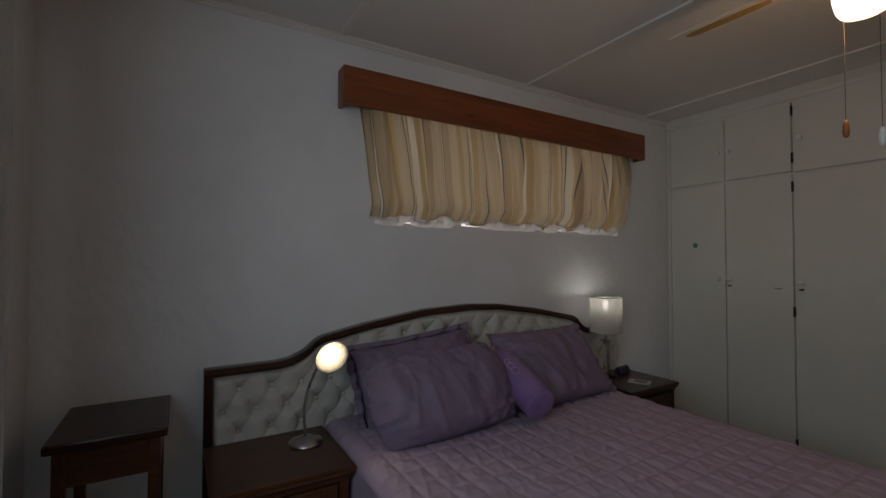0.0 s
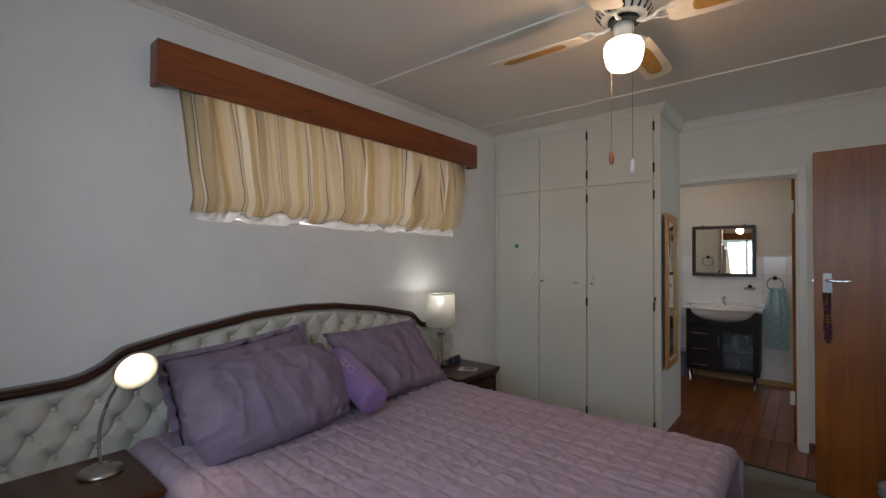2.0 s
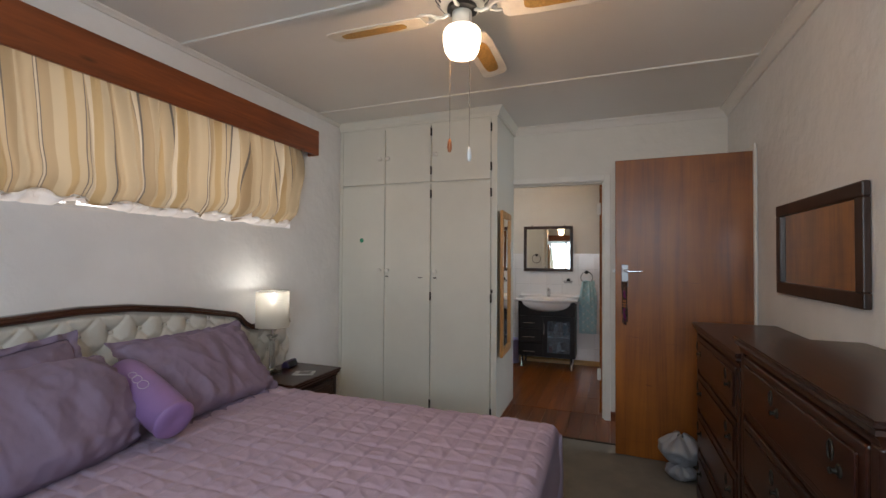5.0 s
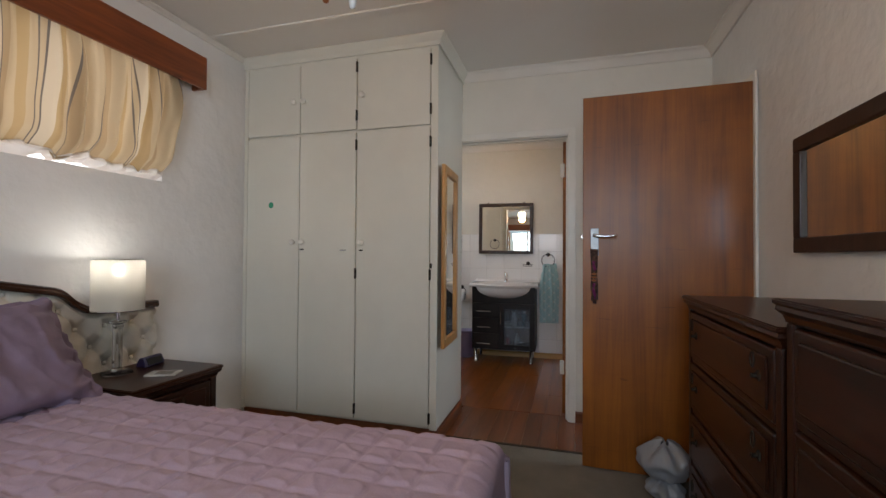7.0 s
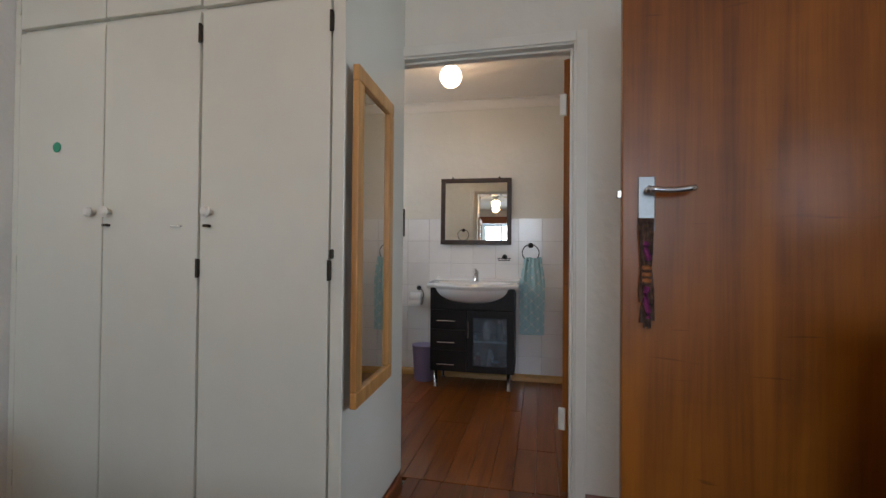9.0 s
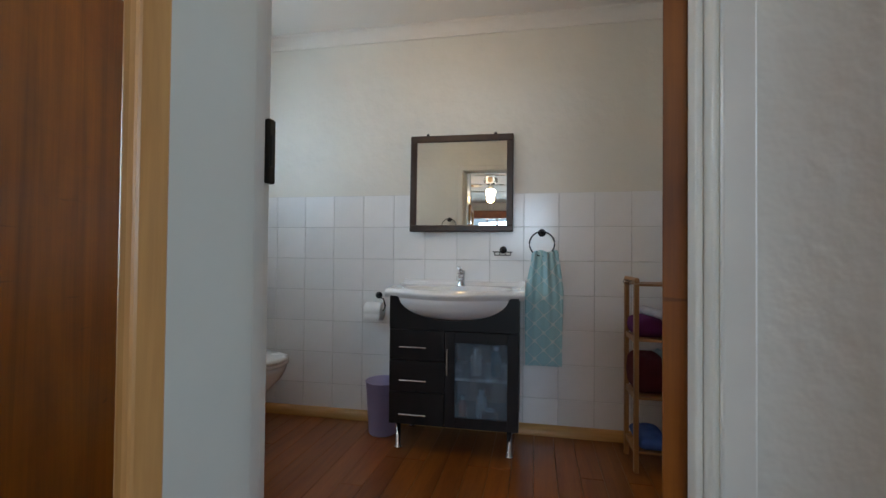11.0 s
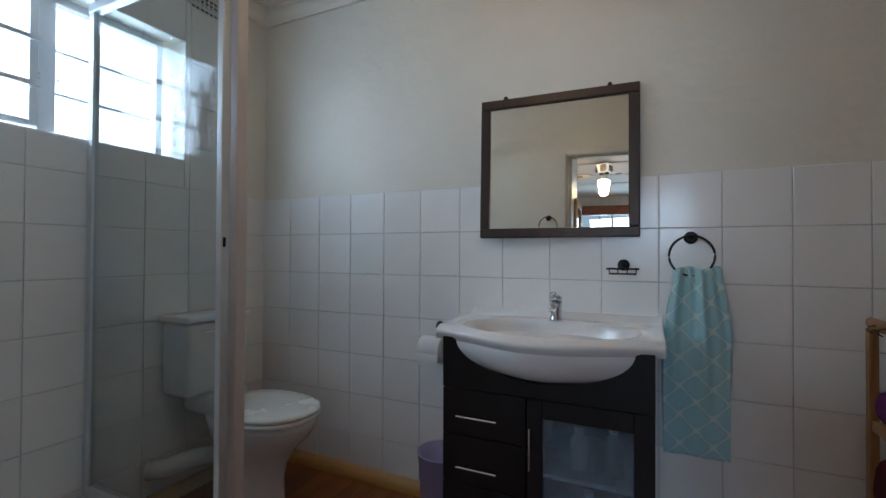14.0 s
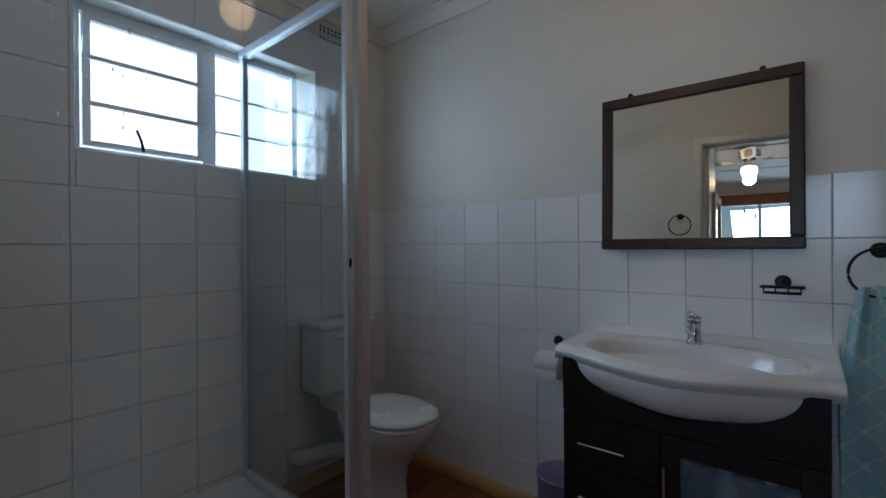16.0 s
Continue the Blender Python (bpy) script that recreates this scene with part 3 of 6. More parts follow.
# the leaf runs along local +y from the hinge; its face towards the room is at local x = -0.02
part("leaf", box(-0.02, 0.02, 0.0, DW, 0.012, 2.048, 0.003), DOORWOOD, bd)
lever_set(bd, -1, DW - 0.062, 1.245, -1, -0.02)
lever_set(bd, 1, DW - 0.062, 1.245, -1, 0.02)
part("latch_bolt", box(-0.006, 0.006, DW - 0.001, DW + 0.012, 1.265, 1.287, 0.002), STEEL, bd)
for z in (0.25, 1.80):
    part("hinge", box(-0.012, 0.03, -0.012, 0.0, z - 0.05, z + 0.05, 0.003), TRIMW, bd, "painted hinge")
TASSEL = plain("woven_tassel_threads", (0.10, 0.055, 0.04), 0.9, spread=0.9, scale=60, fine=200, relief=0.8)
TASSELP = plain("magenta_tassel_thread", (0.20, 0.02, 0.12), 0.8, spread=0.5, scale=60)
tas = thing("tassel", (-2.7, -0.47, 1.2), "magenta and dark woven tassel hanging from the door key", "ornament")
tas.matrix_world = bd.matrix_world @ pose(-0.034, DW - 0.060, 1.17)
b = None
rnd = random.Random(5)
for k in range(16):
    a = rnd.uniform(0, 6.28)
    r0 = rnd.uniform(0.003, 0.012)
    l = rnd.uniform(0.19, 0.265)
    pts = [(r0 * math.cos(a + i * 0.5) * (0.6 + 0.4 * i / 7), r0 * 1.4 * math.sin(a + i * 0.5), 0.035 - (l + 0.035) * i / 7) for i in range(8)]
    b = tube(pts, rnd.uniform(0.003, 0.0055), b, 6)
part("threads", b, TASSEL, tas)
b = None
for z0, z1 in ((-0.03, -0.08), (-0.15, -0.235)):
    part("magenta_wrap", tube([(-0.012, 0.004 * math.sin(i), z0 + (z1 - z0) * i / 5) for i in range(6)], 0.0075, None, 8), TASSELP, tas, "magenta wrapped threads")
BEAD = plain("orange_beads", (0.35, 0.12, 0.03), 0.4)
b = None
for z in (-0.10, -0.118, -0.135):
    b = lathe([(0.001, -0.008), (0.012, -0.004), (0.012, 0.004), (0.001, 0.008)], (-0.008, 0, z), 12, b)
part("beads", b, BEAD, tas, "orange wooden beads")

# ---- bed ----
BX0, BX1, BY0 = -5.52, -3.86, -0.158
BT = 0.615
bed = thing("bed", (0, 0, 0), "double bed base and mattress under a lilac quilt", "bed")
part("base", box(BX0 + 0.04, BX1 - 0.04, BY0 + 0.05, 1.80, 0.08, 0.34, 0.02), MAUVE, bed)
part("mattress", box(BX0 + 0.02, BX1 - 0.02, BY0 + 0.03, 1.80, 0.341, BT - 0.022, 0.05, None, 3), LILAC, bed)
for x in (BX0 + 0.12, BX1 - 0.12):
    for y in (0.1, 1.7):
        part("leg", rod((x, y, 0), (x, y, 0.081), 0.03), DARKWOODZ, bed)

QP = 0.094


def quilt_point(u, v):
    w = BX1 - BX0
    drop = 0.40
    s = -drop + u * (w + 2 * drop)
    ylen = 1.80 - BY0
    q = v * (ylen + drop)
    r = 0.055

    def edge(d):
        # distance past the edge line -> (outward, downward) round a soft corner
        arc = r * math.pi / 2
        if d <= -r:
            return d, 0.0
        if d < arc - r:
            a = (d + r) / r
            return -r + r * math.sin(a), r * (1 - math.cos(a))
        return 0.0, r + (d - (arc - r))
    left, right = edge(-s), edge(s - w)
    foot = edge(q - ylen)
    x = BX0 - left[0] if s < w / 2 else BX1 + right[0]
    dx = left[1] if s < w / 2 else right[1]
    y = BY0 - foot[0]
    dz = max(dx, foot[1]) + 0.15 * min(dx, foot[1])
    over = min(1.0, dz / 0.3)
    n = noise.noise(Vector((s * 2.1, q * 2.1, 3.0))) * 0.010 + noise.noise(Vector((s * 6, q * 6, 8.0))) * 0.004
    qw = q + 0.005 * noise.noise(Vector((s * 3.0, q * 3.0, 6.0)))
    sw = s + 0.005 * noise.noise(Vector((s * 3.0, q * 3.0, 16.0)))
    ca, cb = abs((qw / QP + 0.5) % 1.0 - 0.5) * QP, abs((sw / QP + 0.5) % 1.0 - 0.5) * QP
    seam = max(math.exp(-(ca / 0.0085) ** 2), math.exp(-(cb / 0.0085) ** 2))
    rim = min(1.0, max(0.0, min(s, w - s, ylen - q)) / 0.10)
    puff = (0.0018 + 0.0032 * rim) * (1 - seam) + 0.0018 * math.sin(math.pi * ca / QP * 2 * 0.5) * math.sin(math.pi * cb / QP * 2 * 0.5)
    pucker = 1 - abs(noise.noise(Vector((s * 16 + q * 5, q * 9, 1.0)))) * 2.6
    crease = (0.0052 * max(0.0, pucker) ** 2 + 0.0022 * noise.noise(Vector((s * 34, q * 20, 1.0)))) * (1 - 0.6 * seam)
    z = BT - dz + (puff + n * 0.6 + crease) * (1 - over)
    hang = over * (0.018 * math.sin(q * 19 + s * 3) + 0.5 * puff)
    if dx > 0.05 or foot[1] > 0.05:
        if dx >= foot[1]:
            x += (-hang if s < w / 2 else hang)
        else:
            y -= hang * 0.5
        both = min(dx, foot[1])
        if both > 0.03:
            x += (-1 if s < w / 2 else 1) * both * 0.24
    return x, y, max(z, 0.06)


quilt = tagged(part("quilt", grid_surface(400, 370, quilt_point), LILAC, None, "", True), "lilac quilted bedspread stitched in small squares on the bed", "bedspread")
sol = quilt.modifiers.new("thickness", "SOLIDIFY")
sol.thickness, sol.offset = 0.012, -1


# headboard
def hb_top(x):
    pts = [(-6.025, 0.914), (-5.72, 0.917), (-5.66, 0.928), (-5.60, 0.956), (-5.55, 0.998), (-5.52, 1.015), (-5.29, 1.062), (-4.96, 1.112), (-4.66, 1.127), (-4.44, 1.117), (-4.127, 1.074), (-3.80, 1.008), (-3.77, 0.995), (-3.72, 0.945), (-3.67, 0.915), (-3.62, 0.905), (-3.31, 0.908)]
    for (a, za), (c, zc) in zip(pts, pts[1:]):
        if x <= c:
            f = (x - a) / (c - a)
            return za + (zc - za) * f
    return pts[-1][1]


HX0, HX1 = -6.025, -3.31
hbd = thing("headboard", (0, 0, 0), "ivory deep-buttoned headboard with dark wooden arched frame", "headboard")
n = 120
xs = [HX0 + (HX1 - HX0) * i / n for i in range(n + 1)]
part("back_panel", extrude_outline([(x, hb_top(x) - 0.005) for x in xs] + [(HX1, 0.08), (HX0, 0.08)], "y", 1.862, 1.887), HEADWOOD, hbd)
own = bmesh.new()
rings = []
for x in xs:
    t = hb_top(x)
    prof = [(1.822, t - 0.034), (1.815, t - 0.028), (1.812, t - 0.018), (1.818, t - 0.010), (1.815, t - 0.004), (1.825, t + 0.002), (1.862, t + 0.003), (1.887, t), (1.887, t - 0.034)]
    rings.append([own.verts.new((x, y, z)) for y, z in prof])
for a, c in zip(rings, rings[1:]):
    for j in range(9):
        own.faces.new((a[j], a[(j + 1) % 9], c[(j + 1) % 9], c[j]))
own.faces.new(rings[0])
own.faces.new(rings[-1][::-1])
part("top_rail", own, HEADWOOD, hbd, "dark polished arched top rail")
part("stile", box(HX0, HX0 + 0.034, 1.816, 1.862, 0.08, 0.914 - 0.03, 0.004), DARKWOODZ, hbd)
BUTTONS = []
for r in range(5):
    for k in range(-1, 22):
        bx = -6.02 + 0.136 * k + (0.068 if r % 2 else 0)
        BUTTONS.append((bx, 0.625 + 0.092 * r))


def tuft(u, v):
    x = HX0 + 0.034 + u * (HX1 - HX0 - 0.034)
    top = hb_top(x) - 0.03
    z = 0.45 + v * (top - 0.45)
    d2 = 1e9
    for bx, bz in BUTTONS:
        if abs(bx - x) < 0.16:
            d2 = min(d2, ((bx - x) ** 2 + (bz - z) ** 2))
    d = math.sqrt(d2)
    puff = 0.036 * (1 - math.exp(-(d / 0.035) ** 1.3))
    # pleats run diagonally from button to button
    p = ((x + 6.02) / 0.136)
    q = ((z - 0.625) / 0.184)
    a, c = (p + q) % 1.0, (p - q) % 1.0
    crease = min(min(a, 1 - a), min(c, 1 - c))
    puff -= 0.012 * math.exp(-(crease / 0.05) ** 2)
    rim = min(1.0, (top - z) / 0.025, (x - HX0 - 0.034) / 0.02 + 0.15)
    return x, 1.858 - puff * max(0.2, rim), z


part("upholstery", grid_surface(330, 84, tuft), VELVET, hbd, "ivory buttoned upholstery", True)
btn = lathe([(0.011, 0.0), (0.010, 0.004), (0.006, 0.007), (0.0005, 0.008)], seg=12)
moved(btn, Matrix.Rotation(radians(90), 4, "X"))
btn_me = mesh_of("button", btn, VELVET, True)
for bx, bz in BUTTONS:
    if HX0 + 0.06 < bx < HX1 - 0.02 and bz < hb_top(bx) - 0.05:
        o = new("button", btn_me)
        o.location = (bx, 1.853, bz)
        o.parent = hbd


# pillows
def pillow_bm(w, h, t, flange=0.0, seed=0, sag=0.02, nu=110, nv=80, crease=0.017):
    def face(sgn):
        def fn(u, v):
            a, c = 2 * u - 1, 2 * v - 1
            core_a, core_c = min(1, abs(a) * (w / 2 + flange) / (w / 2)), min(1, abs(c) * (h / 2 + flange) / (h / 2))
            body = max(0.0, (1 - core_a ** 2.6) * (1 - core_c ** 2.4)) ** (0.40 if flange > 0.02 else 0.50)
            soft = 0.0 if flange > 0.02 else 0.55
            # corners stay pointed, sides pull in
            x = a * (w / 2 + flange) * (1 - 0.05 * (1 - c * c)) * math.sqrt(1 - soft * c * c / 2)
            y = c * (h / 2 + flange) * (1 - 0.06 * (1 - a * a)) * math.sqrt(1 - soft * a * a / 2)
            nz = noise.noise(Vector((x * 5 + seed * 7, y * 5, seed))) * 0.034 + noise.noise(Vector((x * 13 + seed * 3, y * 9, seed + 4))) * 0.017 + noise.noise(Vector((x * 30 + y * 14, y * 6, seed + 9))) * 0.004
            fold = 0.010 * math.sin(a * 9 + seed + 3 * c) * (1 - core_c ** 2) * abs(a) ** 2
            rip = (0.005 * math.sin(a * 26 + seed) + 0.005 * math.sin(c * 21 + seed) + 0.024 * noise.noise(Vector((a * 7, c * 7, seed)))) * (1 - body) if flange else 0
            ridge = 1 - abs(noise.noise(Vector((x * 7 + y * 3 + seed, y * 4 - x * 2, seed + 2.0)))) * 3.2
            fine = 1 - abs(noise.noise(Vector((x * 17 - y * 11 + seed, y * 12 + x * 6, seed + 5.0)))) * 4.0
            nz += 0.0065 * max(0.0, fine) ** 2 * (0.25 + 0.75 * max(abs(a), abs(c)) ** 2)
            nz += crease * max(0.0, ridge) ** 2 * (0.4 + 0.6 * abs(a))
            zz = sgn * (body * t / 2 + 0.002) + (nz + fold) * body + rip
            return x, y - sag * body * (1 - c), zz
        return fn
    own = grid_surface(nu, nv, face(1))
    back = grid_surface(nu, nv, face(-1))
    join(own, back)
    bmesh.ops.remove_doubles(own, verts=own.verts[:], dist=0.0041)
    return own


def pillow(label, centre, w, h, t, lean, turn, flange, seed, mat=MAUVE, tip=0.0):
    p = part("pillow", pillow_bm(w, h, t, flange, seed), mat, None, "", True)
    p.matrix_world = pose(*centre) @ pose(0, 0, 0, 0, 0, turn) @ pose(0, 0, 0, lean) @ pose(0, 0, 0, 0, 0, tip)
    return tagged(p, label, "pillow", "pillows on the bed")


pillow("mauve cotton pillow with a flanged edge against the headboard", (-5.07, 1.665, 0.790), 0.68, 0.40, 0.17, 70, 1, 0.035, 1, tip=5)
pillow("plump creased mauve pillow leaning on another pillow", (-5.07, 1.440, 0.782), 0.74, 0.43, 0.31, 55, -2, 0.010, 2, tip=4)
pr = pillow("large mauve pillow with flanged edge and faint embroidery", (-4.285, 1.515, 0.792), 0.69, 0.43, 0.17, 50, 2, 0.035, 3)
SILVER = plain("silver_embroidery", (0.50, 0.45, 0.52), 0.4, spread=0.1)
bol = part("bolster", lathe([(0.001, -0.206), (0.02, -0.211), (0.05, -0.214), (0.066, -0.211), (0.075, -0.206), (0.079, -0.200), (0.075, -0.195), (0.074, -0.19), (0.079, -0.16), (0.081, -0.08), (0.082, 0.03), (0.079, 0.14), (0.068, 0.19), (0.04, 0.212), (0.001, 0.215)], seg=36), VIOLET, None, "", True)
bol.matrix_world = look((-4.665, 1.40, 0.790), (-4.69, 1.18, 0.710))
tagged(bol, "small shiny violet bolster cushion with silver thread", "cushion")
b = None
for k, (r0, off) in enumerate(((0.016, 0.0), (0.013, 0.035), (0.018, -0.045))):
    pts = [(0.083 * math.sin(0.5 + (r0 * math.cos(a)) / 0.083), 0.083 * math.cos(0.5 + (r0 * math.cos(a)) / 0.083), off + 0.02 + r0 * math.sin(a) * 1.4) for a in [i * 6.28 / 16 for i in range(16)]]
    b = tube(pts, 0.0014, b, 5, True)
part("embroidery", b, SILVER, bol, "silver thread pattern")


# ---- bedside tables ----
def table_top(x0, x1, y0, y1, z, mat, parent, overhang=0.022):
    """A slab with an ogee moulded edge round front and sides."""
    own = bmesh.new()
    steps = [(0.0, 0.0), (0.0, -0.012), (-0.006, -0.018), (-0.004, -0.028), (-0.016, -0.040), (-0.020, -0.052), (-0.020, -0.056)]
    rings = []
    for o, dz in steps:
        g = overhang + o
        rings.append([own.verts.new(p) for p in ((x0 - g, y0 - g, z + dz), (x1 + g, y0 - g, z + dz), (x1 + g, y1, z + dz), (x0 - g, y1, z + dz))])
    for a, c in zip(rings, rings[1:]):
        for j in range(4):
            own.faces.new((a[j], a[(j + 1) % 4], c[(j + 1) % 4], c[j]))
    own.faces.new(rings[0])
    own.faces.new(rings[-1][::-1])
    bmesh.ops.bevel(own, geom=[e for e in own.edges if abs(e.verts[0].co.z - z) < 1e-6 and abs(e.verts[1].co.z - z) < 1e-6], offset=0.004, segments=2, affect="EDGES")
    return part("top", own, mat, parent, "moulded polished wooden top")


def drop_pull(parent, x, y, z, mat):
    """A drawer pull on a face that looks to -y: rose, two posts and a swinging bail."""
    d = part("drawer_pull", lathe([(0.016, 0), (0.014, 0.003), (0.006, 0.006), (0.0055, 0.014), (0.009, 0.018), (0.0005, 0.021)], seg=16), mat, parent, "dark brass drop pull")
    d.matrix_local = pose(x, y, z, 90)
    part("bail", tube([(0.012 * math.sin(a), -0.022 - 0.022 * (1 - math.cos(a)), 0.015) for a in [i * 6.283 / 14 for i in range(14)]], 0.0025, None, 6, True), mat, d)
    return d


def chest(name, at, w, d, h, rows, label, category, mat, matz, cols=1, rz=0.0, knobs=(0.12, 0.88), foot=0.07):
    """A chest of drawers; its front looks to local +y, and it stands with its back at local y 0."""
    ob = thing(name, at, label, category, rz=rz)
    for sx in (0, 1):
        x0 = 0.0 if sx == 0 else w - 0.02
        part("side", box(x0, x0 + 0.02, 0.0, d - 0.004, 0.0, h - 0.056, 0.002), matz, ob)
    part("back", box(0.02, w - 0.02, 0.0, 0.012, foot, h - 0.056), matz, ob)
    part("carcass", box(0.02, w - 0.02, 0.012, d - 0.024, foot, h - 0.058), matz, ob)
    part("plinth", box(-0.008, w + 0.008, 0.01, d + 0.006, 0.0, foot, 0.006), mat, ob)
    for x0 in (0.0, w - 0.038):
        part("post", box(x0, x0 + 0.038, d - 0.022, d + 0.002, foot, h - 0.056, 0.006, None, 3), matz, ob)
    tp = table_top(0, w, -d, 0, h, mat, ob)
    tp.matrix_local = pose(0, 0, 0, 0, 0, 180) @ pose(-w, 0, 0)
    rh = (h - 0.056 - foot) / rows
    for r in range(rows):
        z0 = foot + r * rh
        part("rail", box(0.038, w - 0.038, d - 0.024, d - 0.004, z0 - 0.006 if r else z0, z0 + 0.010, 0.002), mat, ob)
        for c in range(cols):
            cw = (w - 0.076) / cols
            x0 = 0.038 + c * cw
            dr = part("drawer", box(x0 + 0.004, x0 + cw - 0.004, d - 0.022, d + 0.004, z0 + 0.014, z0 + rh - 0.010, 0.006, None, 2), mat, ob)
            part("panel", box(x0 + 0.035, x0 + cw - 0.035, d + 0.0035, d + 0.010, z0 + 0.040, z0 + rh - 0.036, 0.005, None, 2), mat, dr, "raised drawer field")
            ks = knobs if cols == 1 else (0.5,)
            for f in ks:
                p = drop_pull(dr, 0, 0, 0, BRASSY)
                p.matrix_local = pose(x0 + cw * f, d + 0.010, z0 + rh * 0.55, -90)
    return ob


ns1 = chest("nightstand", (-5.548, 1.80, 0), 0.455, 0.45, 0.600, 2, "dark brown stained wooden bedside table with drawers", "bedside table", STANDWOOD, STANDWOOD, rz=180, knobs=(0.5,))
ns2 = chest("nightstand", (-3.350, 1.80, 0), 0.44, 0.415, 0.600, 2, "very dark wooden bedside table beside the cupboard", "bedside table", DARKWOOD, DARKWOODZ, rz=180, knobs=(0.5,))
chest("chest_of_drawers", (-3.902, YS + 0.004, 0), 0.885, 0.390, 0.995, 4, "dark mahogany chest of four drawers with drop pulls", "chest of drawers", DARKWOOD, DARKWOODZ, rz=0, knobs=(0.10, 0.86))
chest("chest_of_drawers", (-4.86, YS + 0.012, 0), 0.93, 0.385, 1.065, 4, "taller dark mahogany chest of drawers with moulded top", "chest of drawers", DARKWOOD, DARKWOODZ, rz=0, knobs=(0.12, 0.56))

# side table in the corner
tb = thing("side_table", (0, 0, 0), "tall narrow dark wooden side table in the corner", "table")
part("top", box(-6.465, -6.145, 1.43, 1.845, 0.800, 0.830, 0.006, None, 2), DARKWOOD, tb)
part("apron", box(-6.445, -6.165, 1.455, 1.475, 0.685, 0.800, 0.003), STANDWOOD, tb, "red-brown front apron")
part("apron", box(-6.445, -6.165, 1.815, 1.83, 0.685, 0.800, 0.003), STANDWOOD, tb)
part("apron", box(-6.445, -6.430, 1.475, 1.815, 0.685, 0.800, 0.003), STANDWOOD, tb)
part("apron", box(-6.180, -6.165, 1.475, 1.815, 0.685, 0.800, 0.003), STANDWOOD, tb)
for x in (-6.445, -6.200):
    for y in (1.450, 1.800):
        part("leg", box(x, x + 0.035, y, y + 0.035, 0.0, 0.800, 0.005), STANDWOOD, tb)
part("shelf", box(-6.43, -6.18, 1.48, 1.81, 0.22, 0.238, 0.003), DARKWOOD, tb)

# ---- lamps ----
WARMGLOW = glowing("lit_warm_bulb", (1.0, 0.93, 0.78), 7.0)
WHITEGLOW = glowing("lit_white_bulb", (1.0, 0.98, 0.93), 14.0)
dl = thing("desk_lamp", (-5.645, 1.63, 0.60), "lit brushed steel gooseneck desk lamp on a bedside table", "lamp")
part("base", lathe([(0.0005, 0.0), (0.072, 0.0), (0.072, 0.006), (0.066, 0.014), (0.052, 0.021), (0.02, 0.026), (0.012, 0.032), (0.0005, 0.033)], seg=40), STEEL, dl, "", True)
head_at = Vector((0.072, -0.130, 0.383))
hd = Vector((0.10, -0.95, -0.28)).normalized()
tail = head_at - hd * 0.075
neck = []
for i in range(25):
    f = i / 24
    p0, p1, p2, p3 = Vector((0.0, 0.0, 0.03)), Vector((-0.03, 0.01, 0.22)), Vector((0.05, 0.03, 0.28)), tail
    neck.append((1 - f) ** 3 * p0 + 3 * f * (1 - f) ** 2 * p1 + 3 * f * f * (1 - f) * p2 + f ** 3 * p3)
part("gooseneck", tube(neck, 0.006, None, 10), STEEL, dl, "flexible steel neck", True)
sh = lathe([(0.012, -0.08), (0.026, -0.078), (0.032, -0.06), (0.048, -0.045), (0.066, -0.02), (0.072, 0.0), (0.070, 0.0), (0.062, -0.018), (0.03, -0.05), (0.0005, -0.055)], seg=40)
q = hd.to_track_quat("Z", "Y").to_matrix().to_4x4()
part("shade", moved(sh, Matrix.Translation(head_at) @ q), STEEL, dl, "round steel shade", True)
part("reflector", moved(lathe([(0.0005, -0.040), (0.045, -0.034), (0.060, -0.019), (0.0685, 0.001), (0.0700, 0.001), (0.062, -0.021), (0.046, -0.037), (0.0005, -0.043)], seg=40), Matrix.Translation(head_at) @ q), plain("cream_lamp_enamel", (0.85, 0.78, 0.60), 0.4, relief=0), dl, "cream enamelled inside of the shade", True)
part("bulb", moved(lathe([(0.0005, -0.034), (0.026, -0.034), (0.040, -0.022), (0.042, -0.010), (0.030, 0.000), (0.0005, 0.004)], seg=32), Matrix.Translation(head_at - hd * 0.004) @ q), WARMGLOW, dl, "glowing bulb", True)
dsp = bpy.data.lights.new("desk_lamp_light", "SPOT")
dsp.energy, dsp.color, dsp.spot_size, dsp.spot_blend, dsp.shadow_soft_size = 3.0, (1.0, 0.86, 0.66), radians(110), 0.6, 0.03
dlo = new("desk_lamp_light", dsp)
dlo.matrix_world = look(Vector((-5.645, 1.63, 0.60)) + head_at + hd * 0.02, Vector((-5.645, 1.63, 0.60)) + head_at + hd)

CRYSTAL = nodes_of("clear_crystal")
CRYSTAL[2].inputs["Transmission Weight"].default_value = 1.0
CRYSTAL[2].inputs["Roughness"].default_value = 0.02
CRYSTAL[2].inputs["IOR"].default_value = 1.5
CRYSTAL = CRYSTAL[0]
mshade, nts, bsh = nodes_of("sheer_lamp_shade")
bsh.inputs["Base Color"].default_value = (0.72, 0.70, 0.62, 1)
bsh.inputs["Roughness"].default_value = 0.8
trl = nts.nodes.new("ShaderNodeBsdfTranslucent")
trl.inputs[0].default_value = (0.75, 0.74, 0.68, 1)
mxs = nts.nodes.new("ShaderNodeMixShader")
mxs.inputs[0].default_value = 0.5
nts.links.new(bsh.outputs[0], mxs.inputs[1])
nts.links.new(trl.outputs[0], mxs.inputs[2])
weave = nts.nodes.new("ShaderNodeBsdfTransparent")
open_weave = nts.nodes.new("ShaderNodeMixShader")
open_weave.inputs[0].default_value = 0.38
nts.links.new(mxs.outputs[0], open_weave.inputs[1])
nts.links.new(weave.outputs[0], open_weave.inputs[2])
